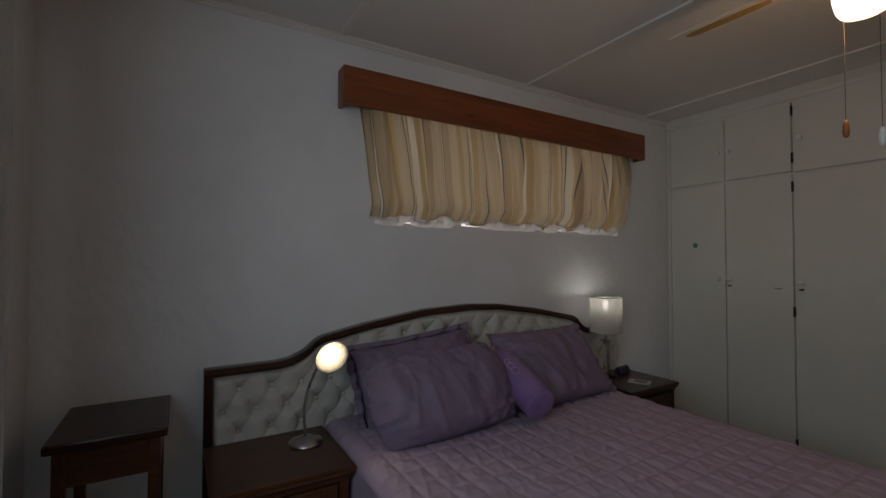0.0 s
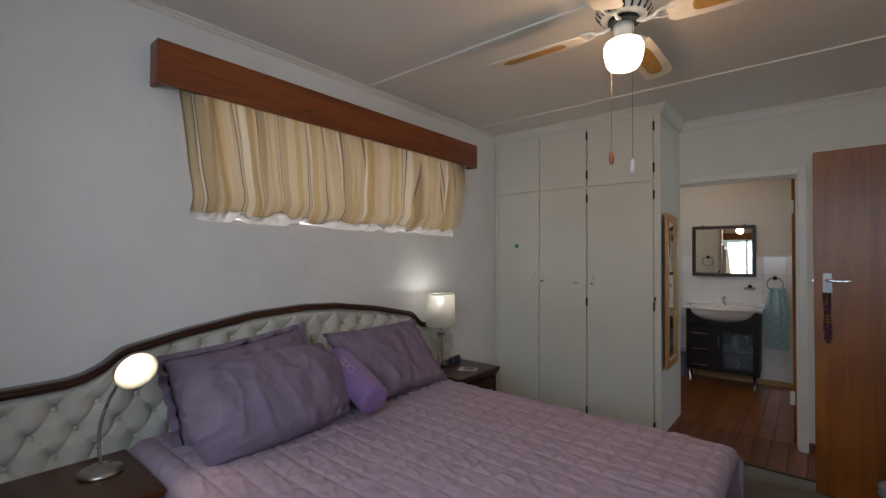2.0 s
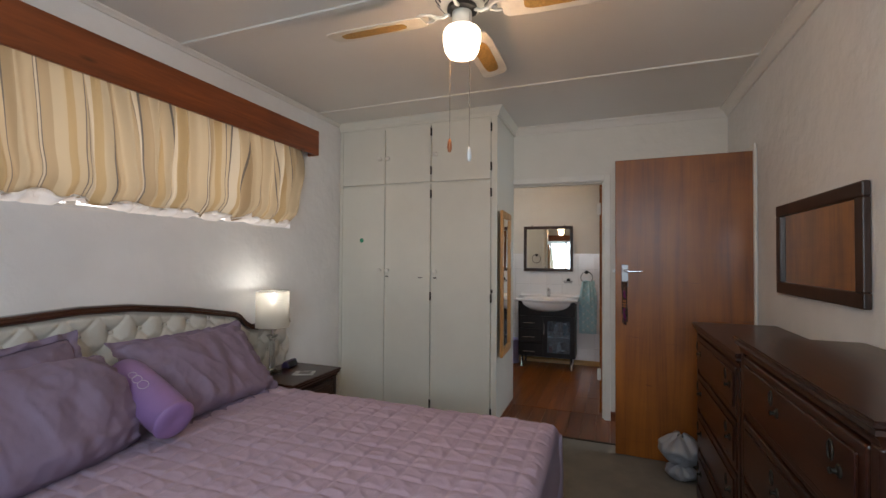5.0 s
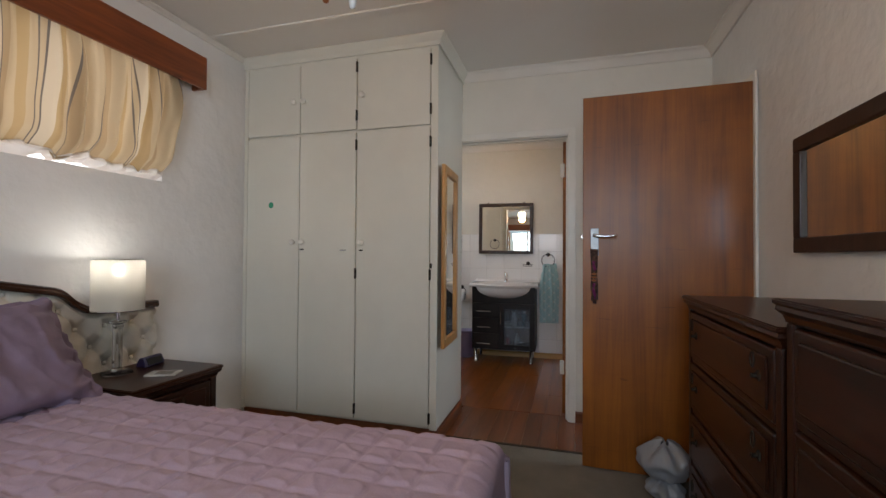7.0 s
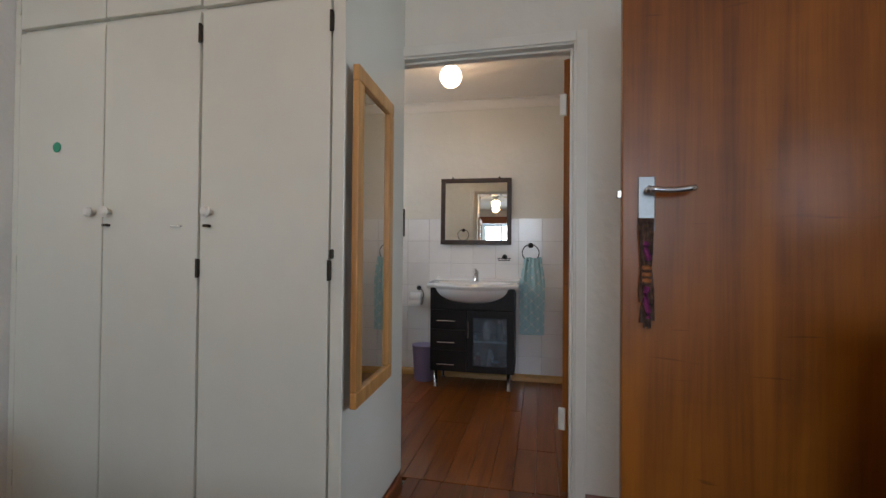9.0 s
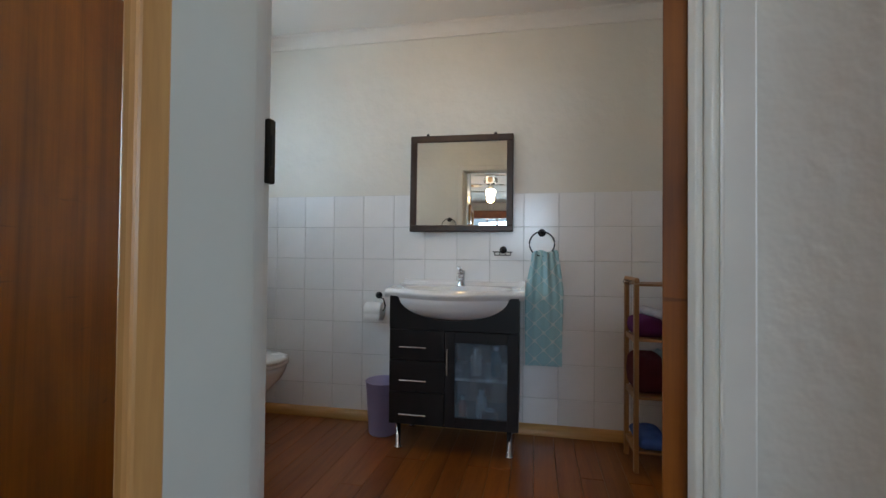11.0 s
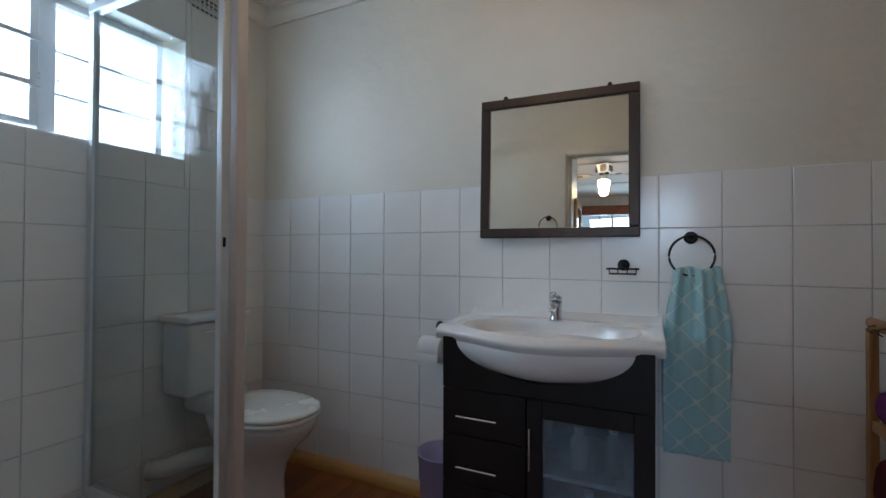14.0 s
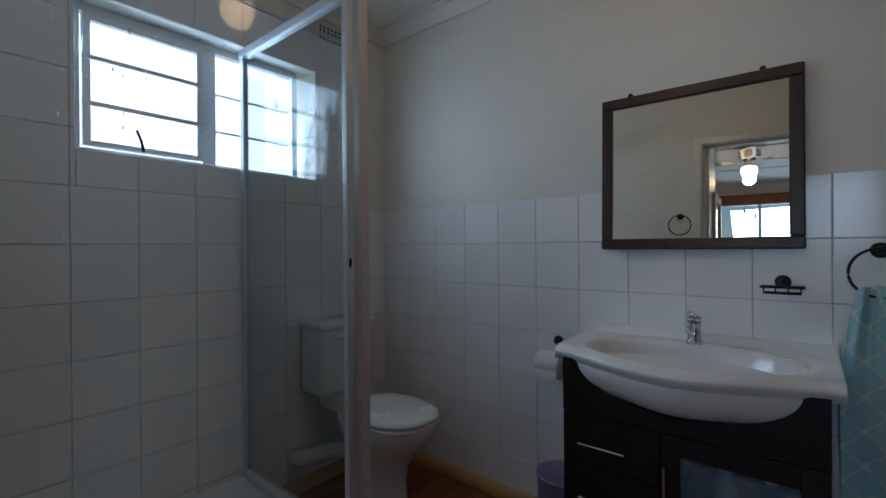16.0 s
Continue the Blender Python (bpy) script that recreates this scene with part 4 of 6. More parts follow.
nts.links.new(open_weave.outputs[0], nts.nodes["Material Output"].inputs[0])
SHEER = mshade
LX, LY = -3.630, 1.690
tl = thing("table_lamp", (LX, LY, 0.60), "lit table lamp with crystal column and sheer drum shade", "lamp")
part("base", lathe([(0.0005, 0), (0.062, 0), (0.064, 0.006), (0.06, 0.014), (0.03, 0.017), (0.0005, 0.017)], seg=8), CRYSTAL, tl)
part("column", lathe([(0.0005, 0.017), (0.022, 0.018), (0.018, 0.03), (0.020, 0.05), (0.019, 0.21), (0.024, 0.225), (0.019, 0.232), (0.036, 0.24), (0.037, 0.247), (0.012, 0.252), (0.0005, 0.252)], seg=12), CRYSTAL, tl, "clear crystal column")
part("stem", rod((0, 0, 0.25), (0, 0, 0.47), 0.005, lathe([(0.009, 0.0), (0.009, 0.05)], (0, 0, 0.25), 12)), CHROME, tl)
part("bulb", lathe([(0.0005, 0.455), (0.012, 0.457), (0.021, 0.475), (0.021, 0.498), (0.012, 0.512), (0.0005, 0.515)], seg=20), WHITEGLOW, tl, "glowing bulb", True)
part("shade", lathe([(0.105, 0.300), (0.105, 0.535), (0.1035, 0.535), (0.1035, 0.300), (0.105, 0.300)], seg=48), SHEER, tl, "sheer cream drum shade", True)
b = tube([(0.1045 * math.cos(a), 0.1045 * math.sin(a), 0.535) for a in [i * 6.283 / 40 for i in range(40)]], 0.0025, None, 6, True)
part("lower_ring", tube([(0.1045 * math.cos(a), 0.1045 * math.sin(a), 0.300) for a in [i * 6.283 / 40 for i in range(40)]], 0.0025, None, 6, True), CHROME, tl)
for k in range(3):
    a = k * 2.094 + 0.4
    rod((0, 0, 0.45), (0.104 * math.cos(a), 0.104 * math.sin(a), 0.535), 0.0015, b, 6)
part("shade_ring", b, CHROME, tl)
point_lamp("table_lamp_light", (LX, LY, 0.60 + 0.525), 1.5, (0.88, 1.0, 0.97), 0.02)

PURPLE = plain("dark_purple_plastic", (0.03, 0.02, 0.07), 0.4)
ck = thing("alarm_clock", (-3.455, 1.695, 0.601), "small dark purple alarm clock on the bedside table", "clock", rz=8)
part("body", extrude_outline([(-0.03, 0), (0.03, 0), (0.027, 0.02), (0.012, 0.046), (-0.012, 0.048), (-0.027, 0.02)], "x", -0.06, 0.06, 0.005), PURPLE, ck)
part("display", extrude_outline([(-0.0315, 0.010), (-0.029, 0.010), (-0.0165, 0.040), (-0.019, 0.0405)], "x", -0.045, 0.045), BLACK, ck)
PAPER = plain("printed_paper", (0.55, 0.55, 0.52), 0.7, spread=0.35, scale=40)
pk = thing("booklet", (-3.565, 1.485, 0.601), "small pale printed booklet on the bedside table", "booklet", rz=25)
part("cover", box(-0.045, 0.045, -0.065, 0.065, 0, 0.006, 0.001), PAPER, pk)
part("picture", box(-0.033, 0.033, -0.045, 0.03, 0.0062, 0.0072), plain("printed_picture", (0.22, 0.20, 0.18), 0.6, spread=0.6, scale=60), pk)

# plastic bag on the floor by the chest
BAG = nodes_of("thin_white_plastic_bag")
BAG[2].inputs["Base Color"].default_value = (0.36, 0.37, 0.39, 1)
BAG[2].inputs["Roughness"].default_value = 0.3
BAG[2].inputs["Transmission Weight"].default_value = 0.35
BAG = BAG[0]


def bag_point(u, v):
    a = u * 2 * math.pi
    if v < 0.36:
        r = 0.045 + 0.050 * math.sin(math.pi * v / 0.36)
    else:
        r = 0.020 + 0.105 * math.sin(math.pi * (v - 0.36) / 0.64) ** 0.6 + 0.025 * (1 - v)
    r *= 1 + 0.22 * noise.noise(Vector((math.cos(a) * 2.4, math.sin(a) * 2.4, v * 6)))
    r += 0.006 * math.sin(a * 11 + v * 5)
    r *= 0.9
    return -2.83 + r * math.cos(a), -0.785 + r * math.sin(a), max(0.002, 0.27 * v + 0.012 * math.sin(a * 5) * v)


bag = tagged(part("plastic_bag", grid_surface(60, 34, bag_point), BAG, None, "", True), "crumpled translucent white plastic bag knotted on the carpet", "bag")

# ---- ceiling fan ----
FX, FY = -4.185, 0.21
fan = thing("ceiling_fan", (FX, FY, 2.40), "white four-blade ceiling fan with cane insets and lit shade", "ceiling fan")
ANTIQUE = plain("ivory_painted_metal", (0.72, 0.69, 0.62), 0.4, spread=0.12, scale=14)
CANE = plain("woven_cane", (0.45, 0.27, 0.08), 0.7, spread=0.35, scale=90, fine=180, relief=0.8, depth=0.003)
part("canopy", lathe([(0.0005, CH - 2.40), (0.065, CH - 2.40), (0.06, CH - 2.43), (0.03, CH - 2.45), (0.014, CH - 2.455), (0.014, 0.11)], seg=32), ANTIQUE, fan, "", True)
part("motor", lathe([(0.014, 0.125), (0.06, 0.12), (0.105, 0.095), (0.112, 0.065), (0.108, 0.04), (0.09, 0.022), (0.055, 0.018), (0.0005, 0.018)], seg=40), ANTIQUE, fan, "pierced ivory motor housing", True)
# solid black bars stand in for the shade inside the housing's slots
b = None
for k in range(20):
    a = k * math.tau / 20
    b = join(b, moved(box(-0.005, 0.005, -0.0015, 0.0015, -0.016, 0.016, 0.001), Matrix.Rotation(a, 4, "Z") @ Matrix.Translation((0.1035, 0, 0.036)) @ Matrix.Rotation(radians(90), 4, "Z") @ Matrix.Rotation(radians(38), 4, "X")))
part("vents", b, BLACK, fan, "black bars for the shade inside pierced slots")
part("flywheel", lathe([(0.0005, 0.018), (0.062, 0.018), (0.064, 0.0), (0.04, -0.008), (0.0005, -0.008)], seg=32), BLACK, fan, "black hub")
part("switch_housing", lathe([(0.042, -0.006), (0.043, -0.03), (0.038, -0.055), (0.044, -0.062), (0.046, -0.07), (0.0005, -0.07)], seg=32), ANTIQUE, fan, "", True)
part("lamp_shade", lathe([(0.046, -0.070), (0.072, -0.082), (0.079, -0.098), (0.079, -0.130), (0.070, -0.170), (0.058, -0.188), (0.03, -0.193), (0.0005, -0.194)], seg=40), glowing("lit_opal_glass", (1.0, 0.90, 0.70), 7.5), fan, "glowing opal glass shade", True)


def blade(angle):
    br = part("blade", extrude_outline([(0.17, -0.040), (0.19, -0.058), (0.30, -0.066), (0.60, -0.070), (0.63, -0.060), (0.645, -0.030), (0.645, 0.030), (0.63, 0.060), (0.60, 0.070), (0.30, 0.066), (0.19, 0.058), (0.17, 0.040)], "z", -0.003, 0.003, 0.0015), ANTIQUE, fan, "ivory blade")
    m = Matrix.Rotation(angle, 4, "Z") @ Matrix.Translation((0, 0, -0.012)) @ Matrix.Rotation(radians(-11), 4, "X")
    br.matrix_local = m
    oval = [(0.42 + 0.16 * (abs(math.cos(a)) ** 0.5) * (1 if math.cos(a) > 0 else -1), 0.036 * (abs(math.sin(a)) ** 0.5) * (1 if math.sin(a) > 0 else -1)) for a in [i * math.tau / 24 for i in range(24)]]
    part("cane_inset", extrude_outline(oval, "z", -0.0055, -0.0032), CANE, br, "woven cane inset")
    ar = tube([(0.055, 0, 0.0), (0.085, 0, -0.012), (0.115, 0, -0.006), (0.15, 0, -0.004)], 0.008, None, 8)
    for sgn in (-1, 1):
        tube([(0.115, 0, -0.006), (0.14, 0.028 * sgn, -0.006), (0.175, 0.036 * sgn, -0.005), (0.205, 0.018 * sgn, -0.005), (0.19, 0.0, -0.005)], 0.0065, ar, 8)
    a2 = part("arm", ar, ANTIQUE, fan, "scrolled blade iron", True)
    a2.matrix_local = Matrix.Rotation(angle, 4, "Z")


for k in range(4):
    blade(radians(1 + 90 * k))
CORD = plain("beaded_pull_chain", (0.14, 0.09, 0.05), 0.6)
for (x, y, z0, z1, mat, lab) in ((-0.02, 0.045, -0.05, -0.545, wood("orange_wood_bob", (0.35, 0.10, 0.03), (0.5, 0.18, 0.06), "z"), "orange wooden pull bob"), (-0.065, -0.055, -0.05, -0.600, PLASTIC, "white pull bob")):
    c = part("pull_cord", tube([(x, y, z0), (x, y, (z0 + z1) / 2), (x, y, z1)], 0.0010, None, 6), CORD, fan, "thin pull chain")
    part("bob", lathe([(0.0005, 0.0), (0.007, 0.004), (0.010, 0.02), (0.008, 0.045), (0.004, 0.058), (0.0005, 0.06)], (x, y, z1 - 0.055), 16), mat, c, lab, True)
point_lamp("fan_light", (FX, FY, 2.40 - 0.225), 9.0, (1.0, 0.62, 0.28), 0.06)

# ---- bed window: pelmet, curtain, steel window ----
pel = thing("pelmet", (0, 0, 0), "varnished red-brown pine curtain pelmet over the bed", "pelmet")
part("front_board", box(-5.437, -3.03, 1.792, 1.812, 2.165, 2.360, 0.003), PELMET, pel)
part("end_board", box(-5.437, -5.417, 1.812, 1.888, 2.165, 2.360, 0.003), PELMET, pel)
part("end_board", box(-3.05, -3.03, 1.812, 1.888, 2.165, 2.360, 0.003), PELMET, pel)
part("top_board", box(-5.417, -3.05, 1.812, 1.888, 2.342, 2.360, 0.003), PELMET, pel)


def striped_cloth(name):
    m, nt, b = nodes_of(name)
    uv = nt.nodes.new("ShaderNodeUVMap")
    uv.uv_map = "UVMap"
    sp = nt.nodes.new("ShaderNodeSeparateXYZ")
    nt.links.new(uv.outputs[0], sp.inputs[0])
    fr = nt.nodes.new("ShaderNodeMath")
    fr.operation = "FRACT"
    nt.links.new(sp.outputs["X"], fr.inputs[0])
    r = nt.nodes.new("ShaderNodeValToRGB")
    r.color_ramp.interpolation = "CONSTANT"
    cream, tan, grey, white, gold = (0.47, 0.37, 0.24), (0.37, 0.27, 0.16), (0.14, 0.12, 0.105), (0.54, 0.46, 0.34), (0.41, 0.29, 0.15)
    stops = [(0.0, cream), (0.18, grey), (0.192, white), (0.222, grey), (0.234, tan), (0.31, cream), (0.40, gold), (0.47, cream), (0.55, grey), (0.562, cream), (0.59, grey), (0.602, white), (0.70, gold), (0.80, cream), (0.87, grey), (0.882, tan), (0.94, cream)]
    while len(r.color_ramp.elements) < len(stops):
        r.color_ramp.elements.new(0.5)
    for e, (p, c) in zip(r.color_ramp.elements, stops):
        e.position, e.color = p, (*c, 1)
    nt.links.new(fr.outputs[0], r.inputs[0])
    b.inputs["Roughness"].default_value = 0.75
    nt.links.new(r.outputs[0], b.inputs["Base Color"])
    t = nt.nodes.new("ShaderNodeBsdfTranslucent")
    nt.links.new(r.outputs[0], t.inputs[0])
    mx = nt.nodes.new("ShaderNodeMixShader")
    mx.inputs[0].default_value = 0.37
    nt.links.new(b.outputs[0], mx.inputs[1])
    nt.links.new(t.outputs[0], mx.inputs[2])
    nt.links.new(mx.outputs[0], nt.nodes["Material Output"].inputs[0])
    w = add(nt, "ShaderNodeTexNoise", Scale=220.0, Detail=2.0)
    nt.links.new(coords(nt), w.inputs["Vector"])
    bump(nt, b, w.outputs[0], 0.3, 0.002)
    return m


STRIPE = striped_cloth("striped_curtain_cloth")
mlin, ntl, bl_ = nodes_of("white_curtain_lining")
bl_.inputs["Base Color"].default_value = (0.82, 0.79, 0.76, 1)
tl2 = ntl.nodes.new("ShaderNodeBsdfTranslucent")
tl2.inputs[0].default_value = (0.85, 0.82, 0.78, 1)
mx2 = ntl.nodes.new("ShaderNodeMixShader")
mx2.inputs[0].default_value = 0.22
ntl.links.new(bl_.outputs[0], mx2.inputs[1])
ntl.links.new(tl2.outputs[0], mx2.inputs[2])
ntl.links.new(mx2.outputs[0], ntl.nodes["Material Output"].inputs[0])


def curtain_fold(s, v):
    ph = 7.0 * s + 2.6 * noise.noise(Vector((s * 1.3, 2.0, v * 0.35)))
    size = 0.55 + 0.9 * abs(noise.noise(Vector((s * 1.9, 7.0, v * 0.3))))
    return size * (0.040 * math.sin(ph * 2.6) + 0.011 * math.sin(ph * 6.1 + 1)) + 0.016 * noise.noise(Vector((s * 7, v * 1.2, 5.0))) + 0.012 * (1 - v) ** 2 * math.sin(s * 31)


def curtain_point(u, v):
    # v: 0 at the rod, 1 at the tucked hem
    s = u * 6.0
    x0, x1 = -5.335 + 0.075 * v ** 1.5, -3.185 - 0.07 * v ** 2
    x = x0 + (x1 - x0) * u + 0.014 * noise.noise(Vector((s * 2.2, v * 0.7, 9.0)))
    z = 2.235 - v * 0.622
    belly = 0.035 * math.sin(math.pi * min(1, v)) + (0.026 * math.exp(-((v - 0.86) / 0.13) ** 2))
    y = 1.858 - belly + curtain_fold(s, v) * (0.85 - 0.25 * v)
    if v > 0.9:
        y += (v - 0.9) / 0.1 * 0.03
    z += (0.050 * noise.noise(Vector((s * 2.6, 1.0, 1.0))) + 0.014 * noise.noise(Vector((s * 8, 1.0, 3.0)))) * v
    return x, min(y, 1.955), z


cu = thing("curtain", (0, 0, 0), "gathered cream and gold striped curtain with its hem tucked in", "curtain")
part("cloth", grid_surface(420, 40, curtain_point, uv=lambda u, v: (u * 5.2 + 0.10 * noise.noise(Vector((u * 9, v * 0.4, 0))), v)), STRIPE, cu, "", True)


def lining_point(u, v):
    s = u * 6.0
    x, y, z = curtain_point(u, 0.99)
    x += 0.010 * noise.noise(Vector((s * 4, v * 3, 2.0)))
    low = 1.578 + 0.050 * max(0.0, noise.noise(Vector((s * 3, 0.5, 0.2))) - 0.05)
    wr = 0.012 * noise.noise(Vector((s * 8, v * 3, 4.0))) + 0.006 * noise.noise(Vector((s * 22, v * 5, 1.0)))
    y += 0.004 - 0.016 * math.sin(math.pi * v) + 0.045 * v ** 2 + wr * min(1, v * 4)
    return x, min(y, 1.965), max(z + 0.012 - (z + 0.012 - low) * v, 1.578)


part("lining_roll", grid_surface(360, 14, lining_point), mlin, cu, "white lining showing at the rolled hem", True)
part("rod", rod((-5.41, 1.862, 2.245), (-3.06, 1.862, 2.245), 0.008), STEEL, cu)

def steel_window(name, axis, c, lo, hi, z0, z1, posts, rails, label, sill=None, t=0.03):
    ob = new(name)
    tagged(ob, label, "window", "", "structure")

    def bx(u0, u1, a, b, nm, d=t):
        part(nm, box(c - d / 2, c + d / 2, u0, u1, a, b, 0.003) if axis == "x" else box(u0, u1, c - d / 2, c + d / 2, a, b, 0.003), ALU, ob)
    bx(lo, lo + 0.03, z0, z1, "frame")
    bx(hi - 0.03, hi, z0, z1, "frame")
    bx(lo + 0.03, hi - 0.03, z0, z0 + 0.03, "frame")
    bx(lo + 0.03, hi - 0.03, z1 - 0.03, z1, "frame")
    for p in posts:
        bx(p - 0.022, p + 0.022, z0 + 0.03, z1 - 0.03, "mullion")
    for r, a, b in rails:
        bx(a, b, r - 0.008, r + 0.008, "glazing_bar", t * 0.6)
    g = part("pane", box(c + t * 0.05, c + t * 0.15, lo + 0.03, hi - 0.03, z0 + 0.03, z1 - 0.03) if axis == "x" else box(lo + 0.03, hi - 0.03, c + t * 0.05, c + t * 0.15, z0 + 0.03, z1 - 0.03), GLASS, ob)
    g.visible_shadow = False
    return ob


steel_window("window_north", "y", 2.05, -5.235, -3.24, 1.575, 2.25, (-4.6, -3.92), [(1.93, -5.2, -4.6)], "white steel window behind the curtain")
steel_window("window_west", "x", XW - 0.12, -1.20, 0.72, 1.12, 2.25, (-0.55, 0.07), [(z, -1.17, -0.55) for z in (1.35, 1.6, 1.85, 2.05)], "wide steel window with burglar bars")
wp = thing("pelmet", (0, 0, 0), "red-brown pine pelmet over the wide window", "pelmet")
part("front_board", box(XW + 0.12, XW + 0.14, YS + 0.02, 1.25, 2.20, 2.36, 0.003), PELMET, wp)
part("end_board", box(XW + 0.001, XW + 0.12, 1.23, 1.25, 2.20, 2.36, 0.003), PELMET, wp)
part("top_board", box(XW + 0.001, XW + 0.12, YS + 0.02, 1.23, 2.345, 2.36, 0.003), PELMET, wp)


def sheer_point(u, v):
    y = 0.74 + 0.44 * u
    return XW + 0.085 + 0.026 * math.sin(u * 34) + 0.008 * math.sin(u * 77 + v * 3), y + 0.01 * math.sin(v * 5), 0.03 + 2.30 * (1 - v)


WHITECLOTH = plain("white_textured_curtain", (0.62, 0.63, 0.62), 0.85, spread=0.06, scale=60, fine=240, relief=0.7, depth=0.004)
sc = tagged(part("curtain", grid_surface(120, 30, sheer_point), WHITECLOTH, None, "", True), "white textured curtain drawn aside beside the window", "curtain")
sm = sc.modifiers.new("thickness", "SOLIDIFY")
sm.thickness = 0.003

# ---- bathroom door (in the bedroom's axes) ----
bdoor = thing("door", (-1.830, -0.308, 0), "open orange-brown veneer bathroom door with chrome lever", "door", rz=-110.5)
part("leaf", box(-0.02, 0.02, 0.0, 0.775, 0.012, 2.015, 0.003), DOORWOOD, bdoor)
lever_set(bdoor, 1, 0.775 - 0.06, 1.245, -1, 0.02)
lever_set(bdoor, -1, 0.775 - 0.06, 1.245, -1, -0.02)
for z in (0.35, 1.80):
    part("hinge", box(-0.034, -0.004, -0.016, 0.0, z - 0.05, z + 0.05, 0.003), TRIMW, bdoor, "white painted hinge")
kp = thing("lock_keeper", (0, 0, 0), "dark metal lock keeper on the bathroom door frame", "lock")
part("body", box(XB - 0.010, XB + 0.012, 0.472, 0.4845, 1.19, 1.325, 0.003), BRASSY, kp)
# black block on the face, painted shade of the keeper's opening
part("slot", box(XB - 0.006, XB + 0.003, 0.470, 0.4722, 1.225, 1.29), BLACK, kp)

FIRST_BATH = set(o.name for o in bpy.data.objects)

# ---- bathroom fittings, in the bathroom's own axes ----
CY = 0.362
van = thing("vanity_unit", (0, 0, 0), "dark espresso vanity cabinet with drawers and glass door", "cabinet")
part("side", box(-0.400, -0.002, 0.684, 0.702, 0.145, 0.828, 0.002), ESPRESSO, van)
part("side", box(-0.400, -0.002, 0.018, 0.036, 0.145, 0.828, 0.002), ESPRESSO, van)
part("bottom", box(-0.400, -0.002, 0.036, 0.684, 0.145, 0.163), ESPRESSO, van)
part("divider", box(-0.392, -0.010, 0.394, 0.410, 0.163, 0.64), ESPRESSO, van)
part("back", box(-0.014, -0.010, 0.036, 0.684, 0.163, 0.80), ESPRESSO, van)
part("inner_shelf", box(-0.38, -0.016, 0.036, 0.394, 0.385, 0.400), PLASTIC, van, "pale inner shelf")
fas = [(0.018, 0.652), (0.702, 0.652), (0.702, 0.828)] + [(CY + 0.292 * math.cos(a), 0.828 - 0.126 * math.sin(a)) for a in [i * math.pi / 24 for i in range(25)]] + [(0.018, 0.828)]
part("fascia", extrude_outline(fas, "x", -0.418, -0.400), ESPRESSO, van, "curved black fascia under the basin")


def bar_handle(a, b, parent):
    a, b = Vector(a), Vector(b)
    m = rod(a, b, 0.0045)
    for f in (0.2, 0.8):
        p = a.lerp(b, f)
        rod(p, p + Vector((0.028, 0, 0)), 0.0035, m, 8)
    return part("handle", m, CHROME, parent, "thin chrome bar handle")


for z0, z1, hz in ((0.150, 0.318, 0.210), (0.322, 0.486, 0.388), (0.490, 0.648, 0.562)):
    d = part("drawer", box(-0.419, -0.401, 0.402, 0.701, z0, z1, 0.002), ESPRESSO, van)
    bar_handle((-0.446, 0.494, hz), (-0.446, 0.639, hz), d)
vd = part("door", box(-0.419, -0.401, 0.347, 0.398, 0.150, 0.648, 0.002), ESPRESSO, van, "framed cabinet door")
part("stile", box(-0.419, -0.401, 0.019, 0.076, 0.150, 0.648, 0.002), ESPRESSO, vd)
part("rail", box(-0.419, -0.401, 0.0762, 0.3468, 0.590, 0.648, 0.002), ESPRESSO, vd)
part("rail", box(-0.419, -0.401, 0.0762, 0.3468, 0.150, 0.205, 0.002), ESPRESSO, vd)
mfr, ntf, bfr = nodes_of("frosted_cabinet_glass")
bfr.inputs["Base Color"].default_value = (0.24, 0.29, 0.34, 1)
bfr.inputs["Roughness"].default_value = 0.25
tfr = ntf.nodes.new("ShaderNodeBsdfTransparent")
tfr.inputs[0].default_value = (0.85, 0.92, 1.0, 1)
xfr = ntf.nodes.new("ShaderNodeMixShader")
nfr = add(ntf, "ShaderNodeTexNoise", Scale=9.0, Detail=3.0)
ntf.links.new(coords(ntf, (1, 1.6, 0.7)), nfr.inputs["Vector"])
ntf.links.new(ramp(ntf, nfr.outputs[0], [(0.35, (0.26, 0.26, 0.26)), (0.65, (0.48, 0.48, 0.48))]), xfr.inputs[0])
ntf.links.new(tfr.outputs[0], xfr.inputs[1])
ntf.links.new(bfr.outputs[0], xfr.inputs[2])
ntf.links.new(xfr.outputs[0], ntf.nodes["Material Output"].inputs[0])
part("glass_panel", box(-0.413, -0.408, 0.074, 0.349, 0.203, 0.592), mfr, vd, "frosted glass panel")
bar_handle((-0.446, 0.384, 0.428), (-0.446, 0.384, 0.562), vd)
for x in (-0.36, -0.05):
    for y in (0.065, 0.665):
        part("leg", lathe([(0.022, 0.0), (0.022, 0.008), (0.014, 0.012), (0.014, 0.145)], (x, y, 0.0), 20), CHROME, van, "chrome leg", True)

